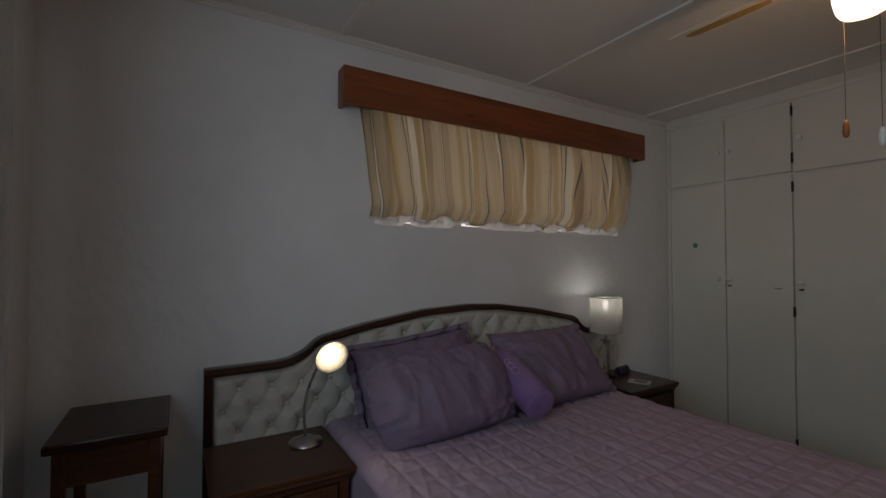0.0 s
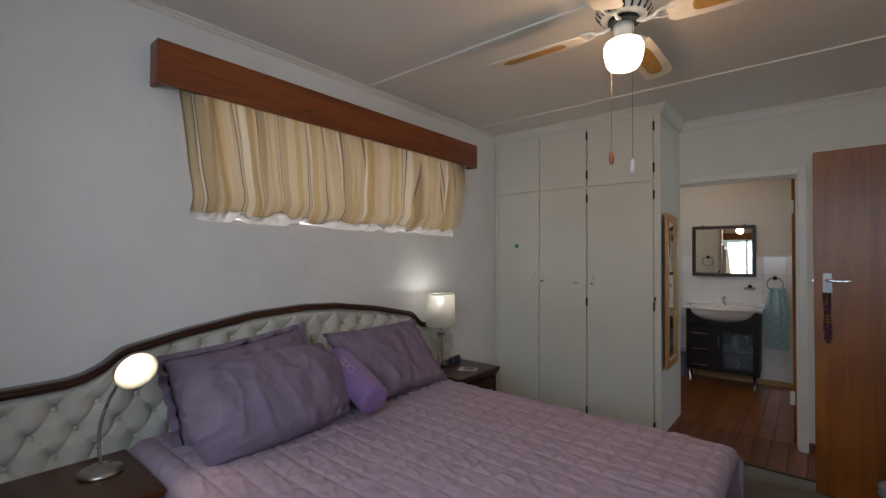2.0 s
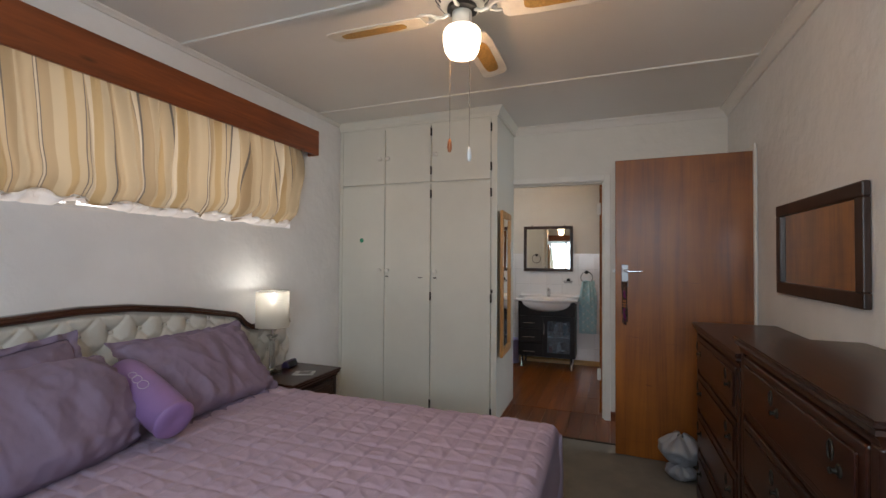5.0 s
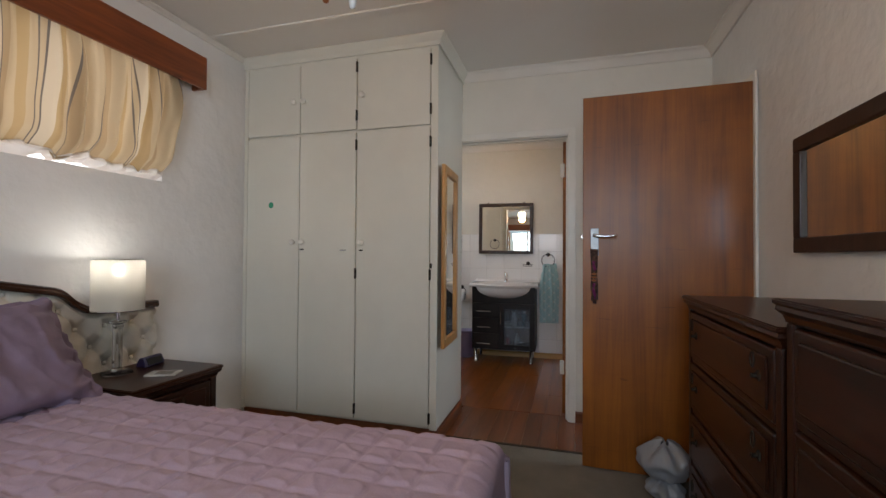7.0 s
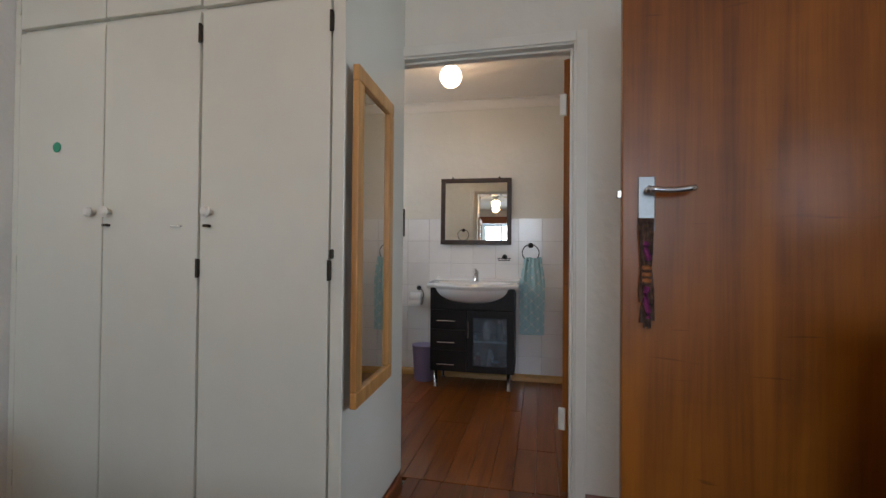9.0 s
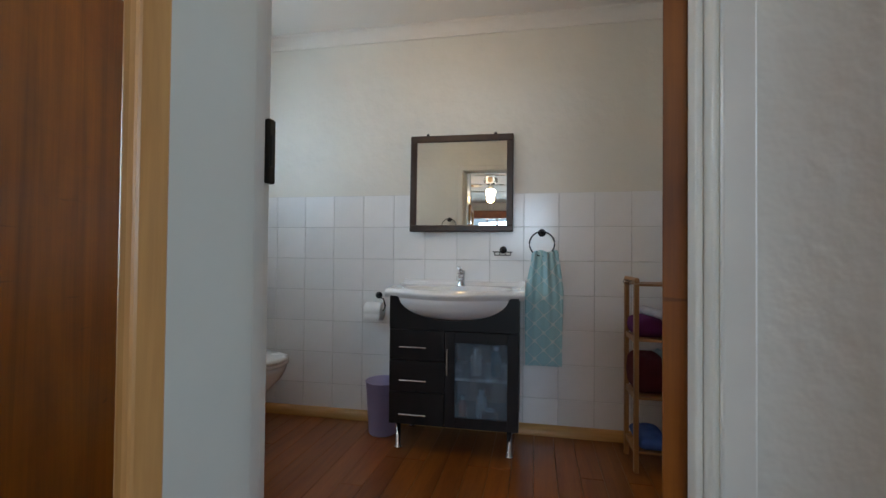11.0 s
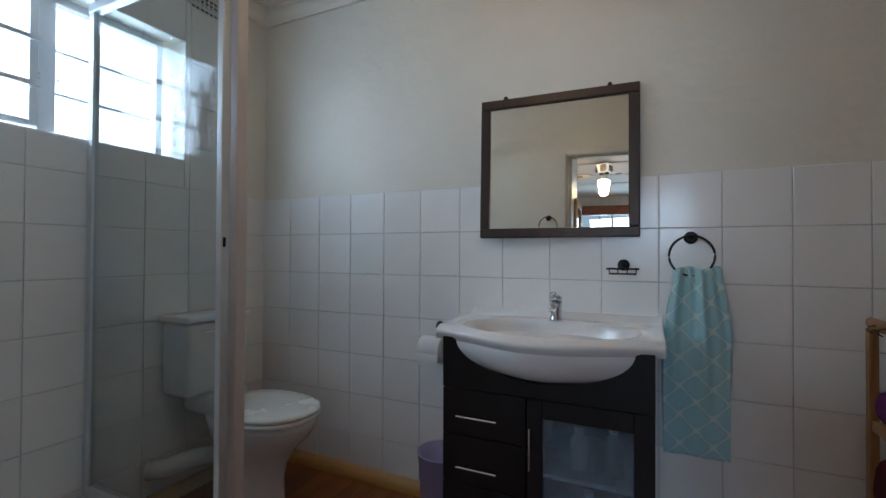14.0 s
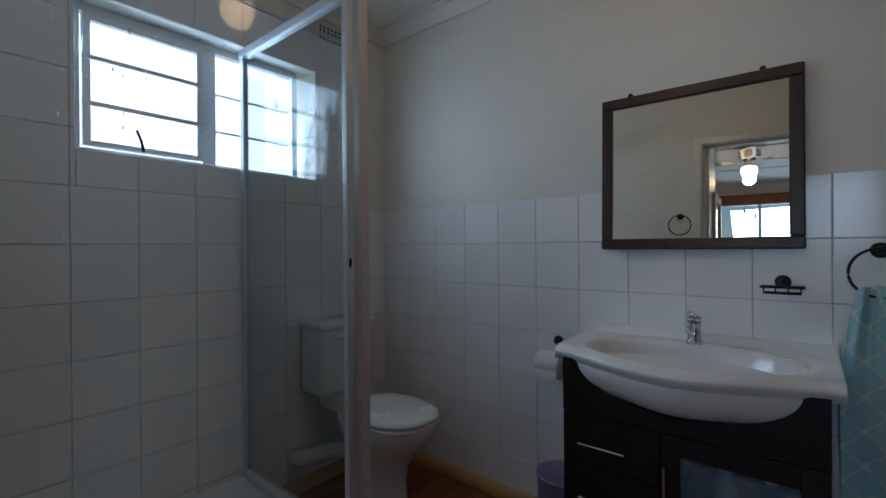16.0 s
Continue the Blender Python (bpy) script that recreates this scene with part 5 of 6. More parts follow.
RED = plain("red_plastic", (0.35, 0.02, 0.02), 0.4)
TEAL = plain("teal_plastic", (0.03, 0.18, 0.20), 0.4)
for (x, y, z, r, h, mat, lab) in ((-0.33, 0.315, 0.163, 0.022, 0.13, RED, "small red plastic bottle in the cabinet"), (-0.31, 0.17, 0.163, 0.045, 0.06, BLACK, "low dark jar in the cabinet"), (-0.29, 0.25, 0.400, 0.030, 0.14, PLASTIC, "white plastic bottle in the cabinet"), (-0.30, 0.14, 0.400, 0.028, 0.16, TEAL, "dark teal bottle in the cabinet"), (-0.27, 0.22, 0.163, 0.03, 0.15, PLASTIC, "pale plastic bottle in the cabinet")):
    bt = thing("bottle", (x, y, z), lab, "bottle")
    part("body", lathe([(0.0005, 0), (r, 0), (r * 1.02, h * 0.08), (r, h * 0.72), (r * 0.5, h * 0.82), (r * 0.5, h * 0.86), (0.0005, h * 0.86)], seg=16), mat, bt, "", True)
    part("cap", lathe([(r * 0.55, h * 0.86), (r * 0.55, h), (0.0005, h)], seg=16), PLASTIC, bt)

# basin with a bowed front
bas = thing("washbasin", (0, 0, 0), "white porcelain washbasin with bowed front set on the vanity", "basin")


def front_x(y):
    t = (y - CY) / 0.372
    c = max(0.0, math.cos(t * math.pi / 2 * 1.0))
    return -0.412 - 0.118 * (c ** 1.7)


def basin_top(u, v):
    y = CY - 0.372 + 0.744 * u
    fx = front_x(y)
    x = -0.004 + (fx + 0.004) * v
    z = 0.864
    # raised lip against the wall, rolled rim in front
    z += 0.026 * math.exp(-((x + 0.004) / 0.035) ** 2)
    e = min(v, 1.0)
    if e > 0.9:
        z -= 0.016 * ((e - 0.9) / 0.1) ** 2
    side = min(u, 1 - u)
    if side < 0.04:
        z += 0.010 * (1 - side / 0.04) * (1 - v)
    if y < CY - 0.06 and x > -0.12:
        z += 0.0016 * max(0.0, math.sin((x + 0.12) / 0.024 * math.tau)) * min(1.0, (CY - 0.06 - y) / 0.03) * (1.0 if side > 0.06 else 0.0)
    ex, ey = (x + 0.284) / 0.188, (y - CY) / 0.298
    r = math.sqrt(ex * ex + ey * ey)
    if r < 1.0:
        z -= 0.145 * (1 - r ** 3.6) ** 0.75
    elif r < 1.12:
        z += 0.003 * math.sin((r - 1.0) / 0.12 * math.pi)
    return x, y, z


top = grid_surface(84, 60, basin_top)
edge = grid_surface(84, 6, lambda u, v: (front_x(CY - 0.372 + 0.744 * u) + 0.012 * (1 - math.cos(v * math.pi)) * 0.5 + 0.004 * v - 0.004 * math.sin(v * math.pi), CY - 0.372 + 0.744 * u, 0.848 - 0.032 * v))
join(top, edge)
for y in (CY - 0.372, CY + 0.372):
    s = [(-0.004 + (front_x(y) + 0.004) * i / 20) for i in range(21)]
    own = bmesh.new()
    a = [own.verts.new(basin_top(0 if y < CY else 1, i / 20)) for i in range(21)]
    c = [own.verts.new((x, y, 0.816)) for x in s]
    for i in range(20):
        own.faces.new((a[i], a[i + 1], c[i + 1], c[i]))
    join(top, own)
under = grid_surface(84, 4, lambda u, v: (front_x(CY - 0.372 + 0.744 * u) * (1 - v * 0.99) + 0.016 * (1 - v), CY - 0.372 + 0.744 * u, 0.816))
join(top, under)
bmesh.ops.remove_doubles(top, verts=top.verts[:], dist=0.0004)
part("rim_and_bowl", top, PORCELAIN, bas, "", True)


def belly(u, v):
    a = math.pi * u
    t = math.pi / 2 * v
    y0 = CY - 0.330 * math.cos(a)
    inner = -0.345
    return inner + (front_x(y0) + 0.015 - inner) * math.cos(t) ** 0.8, CY + (y0 - CY) * math.cos(t) ** 0.8, 0.818 - 0.118 * math.sin(t)


part("belly", grid_surface(48, 20, belly), PORCELAIN, bas, "", True)
over_p = [Vector(basin_top((0.365 - CY + 0.372) / 0.744, (x + 0.004) / (front_x(0.365) + 0.004))) for x in (-0.116, -0.120, -0.124)]
over_n = (over_p[2] - over_p[0]).cross(Vector((0, 1, 0))).normalized()
over_n = over_n if over_n.z > 0 else -over_n
over_at = Matrix.Translation(over_p[1] - over_n * 0.001)
over_turn = over_n.to_track_quat("Z", "Y").to_matrix().to_4x4()
part("overflow", moved(lathe([(0.006, 0.0), (0.012, 0.0), (0.013, 0.003), (0.012, 0.005), (0.006, 0.005)], seg=20), over_at @ over_turn), CHROME, bas, "chrome overflow ring")
part("drain", lathe([(0.0005, 0.0), (0.02, 0.0), (0.022, 0.003), (0.0005, 0.004)], (-0.284, CY, 0.7195), 20), CHROME, bas)
tap = thing("tap", (-0.085, 0.365, 0.862), "chrome single-lever basin mixer tap", "tap")
part("body", lathe([(0.0005, 0), (0.024, 0.0), (0.023, 0.008), (0.019, 0.014), (0.018, 0.055), (0.020, 0.066), (0.0005, 0.068)], seg=24), CHROME, tap, "", True)
part("spout", tube([(0, 0, 0.045), (-0.025, 0, 0.056), (-0.050, 0, 0.056), (-0.068, 0, 0.048), (-0.072, 0, 0.040)], 0.0115, None, 14), CHROME, tap, "", True)
part("lever", moved(box(-0.075, 0.012, -0.011, 0.011, -0.005, 0.007, 0.004, lathe([(0.021, -0.012), (0.02, 0.004), (0.0005, 0.012)], seg=20)), Matrix.Translation((0, 0, 0.078)) @ Matrix.Rotation(radians(16), 4, "Y")), CHROME, tap, "", True)

tap.scale = (1.15, 1.15, 1.15)
framed_mirror("bathroom_mirror", pose(-0.008, 0.381, 1.489, 0, 0, -90) @ pose(0, -0.012, 0, -1.6, 0, 1.7), 0.634, 0.596, 0.040, 0.022, MIRFRAME, "square mirror in a dark brown wooden frame above the basin", hooks=True)

# black iron wall fittings
def wall_rose(parent, at, axis="x", r=0.022, sgn=-1):
    b = lathe([(0.0005, 0), (r, 0), (r, 0.005), (r * 0.7, 0.010), (r * 0.45, 0.02), (r * 0.4, 0.034), (0.0005, 0.036)], seg=20)
    m = Matrix.Rotation(radians(-90 if sgn < 0 else 90), 4, "Y") if axis == "x" else Matrix.Rotation(radians(-90 if sgn > 0 else 90), 4, "X")
    return part("rose", moved(b, Matrix.Translation(at) @ m), BLACK, parent, "", True)


def towel_ring(at, sgn, label):
    ob = thing("towel_ring", at, label, "towel ring")
    wall_rose(ob, (0, 0, 0), "x", 0.023, sgn)
    part("ring", tube([(sgn * 0.036, 0.072 * math.sin(a), -0.066 + 0.072 * math.cos(a)) for a in [i * math.tau / 36 for i in range(36)]], 0.004, None, 8, True), BLACK, ob, "", True)
    return ob


towel_ring((-0.008, -0.105, 1.186), -1, "black iron towel ring holding an aqua towel")
sd = thing("soap_dish", (-0.008, 0.122, 1.075), "black wire soap dish on the tiled wall", "soap dish")
wall_rose(sd, (0, 0, 0.008), "x", 0.022)
b = tube([(-0.032, -0.055, -0.005), (-0.032, 0.055, -0.005), (-0.095, 0.055, -0.005), (-0.095, -0.055, -0.005)], 0.003, None, 6, True)
tube([(-0.036, -0.046, -0.024), (-0.036, 0.046, -0.024), (-0.088, 0.046, -0.024), (-0.088, -0.046, -0.024)], 0.0025, b, 6, True)
for y in (-0.046, -0.016, 0.016, 0.046):
    rod((-0.095, y, -0.005), (-0.088, y, -0.024), 0.0022, b, 6)
    rod((-0.036, y, -0.024), (-0.088, y, -0.024), 0.0022, b, 6)
part("basket", b, BLACK, sd)
tp = thing("paper_holder", (-0.008, 0.905, 0.790), "black iron toilet paper holder on the tiles", "paper holder")
wall_rose(tp, (0, 0, 0), "x", 0.022)
part("arm", tube([(-0.034, 0, 0), (-0.045, -0.045, -0.02), (-0.060, -0.062, -0.06), (-0.075, -0.055, -0.088), (-0.075, 0.0, -0.092), (-0.075, 0.072, -0.092)], 0.004, None, 8), BLACK, tp, "", True)
roll = thing("toilet_roll", (-0.083, 0.908, 0.698), "white toilet paper roll on its holder", "toilet roll")
part("paper", moved(lathe([(0.019, -0.052), (0.054, -0.052), (0.0555, -0.048), (0.0555, 0.048), (0.054, 0.052), (0.019, 0.052)], seg=36), Matrix.Rotation(radians(90), 4, "X")), plain("tissue_paper", (0.78, 0.78, 0.77), 0.9, spread=0.04, fine=300, relief=0.4), roll, "", True)
part("tail", grid_surface(3, 10, lambda u, v: (-0.0555 - 0.004 * math.sin(v * 3), -0.05 + 0.10 * u, -0.01 - 0.05 * v)), bpy.data.materials["tissue_paper"], roll)


# hanging towel
def trellis_cloth(name):
    m, nt, b = nodes_of(name)
    uv = nt.nodes.new("ShaderNodeUVMap")
    uv.uv_map = "UVMap"
    sp = nt.nodes.new("ShaderNodeSeparateXYZ")
    nt.links.new(uv.outputs[0], sp.inputs[0])

    def cosine(out, k):
        a = nt.nodes.new("ShaderNodeMath")
        a.operation = "MULTIPLY"
        a.inputs[1].default_value = math.tau * k
        nt.links.new(out, a.inputs[0])
        c = nt.nodes.new("ShaderNodeMath")
        c.operation = "COSINE"
        nt.links.new(a.outputs[0], c.inputs[0])
        return c.outputs[0]
    s = nt.nodes.new("ShaderNodeMath")
    nt.links.new(cosine(sp.outputs["X"], 1.0), s.inputs[0])
    nt.links.new(cosine(sp.outputs["Y"], 1.0), s.inputs[1])
    ab = nt.nodes.new("ShaderNodeMath")
    ab.operation = "ABSOLUTE"
    nt.links.new(s.outputs[0], ab.inputs[0])
    c = ramp(nt, ab.outputs[0], [(0.0, (0.72, 0.82, 0.81)), (0.10, (0.68, 0.80, 0.80)), (0.24, (0.41, 0.67, 0.71)), (1.0, (0.43, 0.69, 0.73))])
    nt.links.new(c, b.inputs["Base Color"])
    b.inputs["Roughness"].default_value = 0.95
    w = add(nt, "ShaderNodeTexNoise", Scale=420.0, Detail=2.0)
    nt.links.new(coords(nt), w.inputs["Vector"])
    bump(nt, b, w.outputs[0], 0.8, 0.004)
    return m


AQUA = trellis_cloth("aqua_trellis_towel")


def towel_point(u, v):
    wide = 0.064 + 0.040 * min(1, v / 0.35) ** 0.7
    y = -0.118 + (u - 0.5) * 2 * wide
    z = 1.058 - 0.650 * v if v > 0.04 else 1.058 + 0.02 * (1 - v / 0.04)
    fold = (0.014 * math.sin(u * 11 + 0.6) + 0.007 * math.sin(u * 27 + 2 * v)) * (1 - 0.7 * v) + 0.006 * noise.noise(Vector((u * 4, v * 6, 1)))
    x = -0.058 + fold + 0.008 * v
    if v <= 0.04:
        x += 0.012 * (1 - v / 0.04)
    return x, y, z + 0.006 * math.sin(u * 11 + 0.6) * (1 - v)


tow = tagged(part("towel", grid_surface(70, 64, towel_point, uv=lambda u, v: (u * 2.0, v * 6.4)), AQUA, None, "", True), "aqua hand towel with pale trellis pattern on the ring", "towel")
tmod = tow.modifiers.new("thickness", "SOLIDIFY")
tmod.thickness = 0.012

# waste bin
BIN = nodes_of("lilac_frosted_plastic")
BIN[2].inputs["Base Color"].default_value = (0.48, 0.42, 0.66, 1)
BIN[2].inputs["Transmission Weight"].default_value = 0.35
BIN[2].inputs["Roughness"].default_value = 0.4
wb = part("waste_bin", lathe([(0.0005, 0.003), (0.078, 0.003), (0.081, 0.008), (0.100, 0.300), (0.104, 0.303), (0.104, 0.308), (0.098, 0.308), (0.078, 0.012), (0.0005, 0.010)], (0, 0, 0), 36), BIN[0], None, "", True)
wb.location = (-0.19, 0.810, 0.0)
tagged(wb, "lilac translucent plastic waste bin beside the vanity", "bin")

# toilet
TX = -0.395
wc = thing("toilet", (TX, 0, 0), "white close-coupled toilet with lid closed", "toilet")


def egg(y0, y1, wmax, n=40, back=0.75):
    """Outline of a seat: blunt towards +y, round towards -y."""
    pts = []
    cy = (y0 + y1) / 2
    h = (y1 - y0) / 2
    for i in range(n):
        a = math.tau * i / n
        c, s = math.cos(a), math.sin(a)
        yy = cy + h * s
        ww = wmax * abs(c) ** 0.82 * (1 if c > 0 else -1)
        if s > 0:
            ww *= 1 - 0.18 * s * s
            ww = wmax * (abs(c) ** 0.55) * (1 if c > 0 else -1) * back + ww * (1 - back)
        pts.append((ww, yy))
    return pts


def loft(layers, n=40):
    """Egg-shaped layers (z, y0, y1, width) joined into one skin."""
    own = bmesh.new()
    rings = [[own.verts.new((p[0], p[1], z)) for p in egg(y0, y1, w, n)] for z, y0, y1, w in layers]
    for a, b in zip(rings, rings[1:]):
        for i in range(n):
            own.faces.new((a[i], a[(i + 1) % n], b[(i + 1) % n], b[i]))
    own.faces.new(rings[0][::-1])
    own.faces.new(rings[-1])
    return own


part("pan", loft([(0.0, 1.50, 1.84, 0.105), (0.03, 1.50, 1.84, 0.10), (0.12, 1.50, 1.84, 0.088), (0.20, 1.48, 1.85, 0.095), (0.27, 1.43, 1.86, 0.125), (0.33, 1.37, 1.86, 0.16), (0.38, 1.345, 1.86, 0.178), (0.402, 1.342, 1.86, 0.18), (0.405, 1.35, 1.85, 0.172)]), PORCELAIN, wc, "", True)
part("seat", loft([(0.408, 1.338, 1.80, 0.182), (0.412, 1.332, 1.80, 0.188), (0.424, 1.332, 1.80, 0.188), (0.428, 1.338, 1.80, 0.182)]), PLASTIC, wc, "white plastic seat", True)
part("lid", loft([(0.431, 1.338, 1.80, 0.180), (0.435, 1.332, 1.80, 0.187), (0.446, 1.334, 1.80, 0.185), (0.456, 1.36, 1.79, 0.165), (0.459, 1.45, 1.74, 0.10)]), PLASTIC, wc, "white closed lid", True)
ci = part("cistern", box(-0.200, 0.120, 1.835, 2.012, 0.485, 0.810, 0.022, None, 3), PORCELAIN, wc, "", True)
part("cistern_lid", box(-0.210, 0.130, 1.822, 2.014, 0.812, 0.845, 0.012, None, 3), PORCELAIN, wc, "", True)
part("shelf", box(-0.11, 0.11, 1.80, 2.0, 0.38, 0.486, 0.03, None, 3), PORCELAIN, wc, "", True)
part("flush_lever", tube([(-0.14, 1.832, 0.77), (-0.14, 1.815, 0.77), (-0.07, 1.812, 0.765)], 0.006, None, 8), CHROME, wc)
part("outlet", tube([(-0.02, 1.84, 0.19), (-0.10, 1.90, 0.19), (-0.22, 1.95, 0.18), (-0.26, 2.0, 0.18)], 0.042, None, 16), PORCELAIN, wc, "white waste pipe", True)

# shower
SX, SY, SX0 = -0.875, 1.235, -1.83
tray = part("shower_tray", grid_surface(40, 36, lambda u, v: (SX0 + 0.005 + (SX + 0.03 - SX0 - 0.005) * u, SY - 0.045 + (BN - 0.004 - SY + 0.045) * v, 0.185 - 0.055 * max(0.0, (1 - (2 * u - 1) ** 6) * (1 - (2 * v - 1) ** 6)) ** 0.8)), PORCELAIN, None, "", True)
tagged(tray, "white raised shower tray", "shower tray")
part("apron", box(SX0 + 0.005, SX + 0.03, SY - 0.045, SY - 0.030, 0.0, 0.184, 0.004), PORCELAIN, tray)
part("apron", box(SX + 0.015, SX + 0.03, SY - 0.030, BN - 0.004, 0.0, 0.184, 0.004), PORCELAIN, tray)
shw = thing("shower_enclosure", (0, 0, 0), "framed glass shower enclosure with aluminium rails", "shower")
ZT = 2.055
part("corner_post", box(SX - 0.004, SX + 0.034, SY - 0.035, SY + 0.012, 0.186, ZT + 0.5, 0.004), PINKALU, shw, "pinkish white corner post")
part("side_frame", box(SX - 0.012, SX + 0.012, SY + 0.013, SY + 0.035, 0.187, ZT, 0.003), ALU, shw)
part("side_frame", box(SX - 0.012, SX + 0.012, BN - 0.045, BN - 0.012, 0.187, ZT, 0.003), ALU, shw)
part("top_rail", box(SX - 0.016, SX + 0.016, SY + 0.013, BN - 0.012, ZT, ZT + 0.036, 0.003), ALU, shw)
part("bottom_rail", box(SX - 0.016, SX + 0.016, SY + 0.035, BN - 0.046, 0.187, 0.222, 0.003), ALU, shw)
g = part("side_pane", box(SX - 0.003, SX + 0.003, SY + 0.036, BN - 0.046, 0.223, ZT - 0.001), SMOKE, shw, "lightly tinted glass pane")
part("door_frame", box(SX - 0.045, SX - 0.015, SY - 0.018, SY + 0.006, 0.187, ZT, 0.003), ALU, shw)
part("door_frame", box(SX0 + 0.012, SX0 + 0.045, SY - 0.018, SY + 0.006, 0.187, ZT, 0.003), ALU, shw)
part("bottom_rail", box(SX0 + 0.046, SX - 0.046, SY - 0.018, SY + 0.006, 0.187, 0.222, 0.003), ALU, shw)
part("top_rail", box(SX0 + 0.012, SX - 0.005, SY - 0.020, SY + 0.008, ZT + 0.001, ZT + 0.040, 0.003), ALU, shw)
g2 = part("front_pane", box(SX0 + 0.046, SX - 0.046, SY - 0.008, SY - 0.003, 0.223, ZT - 0.001), GLASS, shw, "clear glass door pane")
g.visible_shadow = False
g2.visible_shadow = False
part("door_catch", box(SX - 0.040, SX - 0.032, SY - 0.024, SY - 0.018, 1.14, 1.17, 0.002), BLACK, shw)

mm, ntm, bm_ = nodes_of("dried_water_marks")
outm = ntm.nodes["Material Output"]
trm = ntm.nodes.new("ShaderNodeBsdfTransparent")
bm_.inputs["Base Color"].default_value = (0.75, 0.78, 0.80, 1)
bm_.inputs["Roughness"].default_value = 0.9
n1 = add(ntm, "ShaderNodeTexNoise", Scale=5.0, Detail=8.0, Roughness=0.75, Distortion=2.2)
n2 = add(ntm, "ShaderNodeTexVoronoi", Scale=20.0)
cm = coords(ntm, (1.6, 1.0, 0.55))
ntm.links.new(cm, n1.inputs["Vector"])
ntm.links.new(cm, n2.inputs["Vector"])
sx_ = ntm.nodes.new("ShaderNodeSeparateXYZ")
ntm.links.new(coords(ntm), sx_.inputs[0])
near = add(ntm, "ShaderNodeMapRange")
near.inputs["From Min"].default_value, near.inputs["From Max"].default_value = SX - 0.36, SX - 0.05
near.inputs["To Min"].default_value, near.inputs["To Max"].default_value = -0.10, 0.035
ntm.links.new(sx_.outputs["X"], near.inputs[0])
lift = ntm.nodes.new("ShaderNodeMath")
ntm.links.new(n1.outputs[0], lift.inputs[0])
ntm.links.new(near.outputs[0], lift.inputs[1])
ra = ramp(ntm, lift.outputs[0], [(0.53, (0, 0, 0)), (0.56, (0.22, 0.22, 0.22)), (0.66, (0.65, 0.65, 0.65))])
rb = ramp(ntm, n2.outputs["Distance"], [(0.05, (0.7, 0.7, 0.7)), (0.11, (0, 0, 0))])
mxm = ntm.nodes.new("ShaderNodeMixRGB")
mxm.blend_type = "LIGHTEN"
mxm.inputs[0].default_value = 1.0
ntm.links.new(ra, mxm.inputs[1])
ntm.links.new(rb, mxm.inputs[2])
mxo = ntm.nodes.new("ShaderNodeMixShader")
ntm.links.new(mxm.outputs[0], mxo.inputs[0])
ntm.links.new(trm.outputs[0], mxo.inputs[1])
tlm = ntm.nodes.new("ShaderNodeBsdfTranslucent")
tlm.inputs[0].default_value = (0.8, 0.84, 0.88, 1)
mxt = ntm.nodes.new("ShaderNodeMixShader")
mxt.inputs[0].default_value = 0.6
ntm.links.new(bm_.outputs[0], mxt.inputs[1])
ntm.links.new(tlm.outputs[0], mxt.inputs[2])
ntm.links.new(mxt.outputs[0], mxo.inputs[2])
ntm.links.new(mxo.outputs[0], outm.inputs[0])
wm = part("soap_film", grid_surface(12, 10, lambda u, v: (SX - 0.048 - 0.62 * u, SY - 0.0095, 1.37 + 0.08 * u + (0.46 - 0.06 * u) * v + 0.03 * math.sin(u * 7))), mm, shw, "white dried soap and water marks")
wm.visible_shadow = False

spots = None
rs = random.Random(21)
FILM, nt_film, b_film = nodes_of("dried_water_spots")
b_film.inputs["Base Color"].default_value = (0.85, 0.88, 0.92, 1)
b_film.inputs["Roughness"].default_value = 0.8
thin = nt_film.nodes.new("ShaderNodeBsdfTranslucent")
thin.inputs[0].default_value = (0.9, 0.93, 0.97, 1)
half = nt_film.nodes.new("ShaderNodeMixShader")
half.inputs[0].default_value = 0.75
nt_film.links.new(b_film.outputs[0], half.inputs[1])
nt_film.links.new(thin.outputs[0], half.inputs[2])
nt_film.links.new(half.outputs[0], nt_film.nodes["Material Output"].inputs[0])
for k in range(150):
    r = rs.choice((0.0010, 0.0013, 0.0016, 0.0026))
    drop = lathe([(0.0004, 0.0), (r, 0.0), (r * 0.7, 0.0006), (0.0004, 0.0008)], seg=7)
    moved(drop, Matrix.Translation((rs.uniform(-1.68, -0.93), SY - 0.0086, rs.gauss(1.56, 0.12))) @ Matrix.Diagonal((1, 1, rs.choice((1, 1.2, 2.2)), 1)) @ Matrix.Rotation(radians(90), 4, "X"))
    spots = join(spots, drop)
ws = part("water_spots", spots, FILM, shw, "scattered dried water spots")
ws.visible_shadow = False

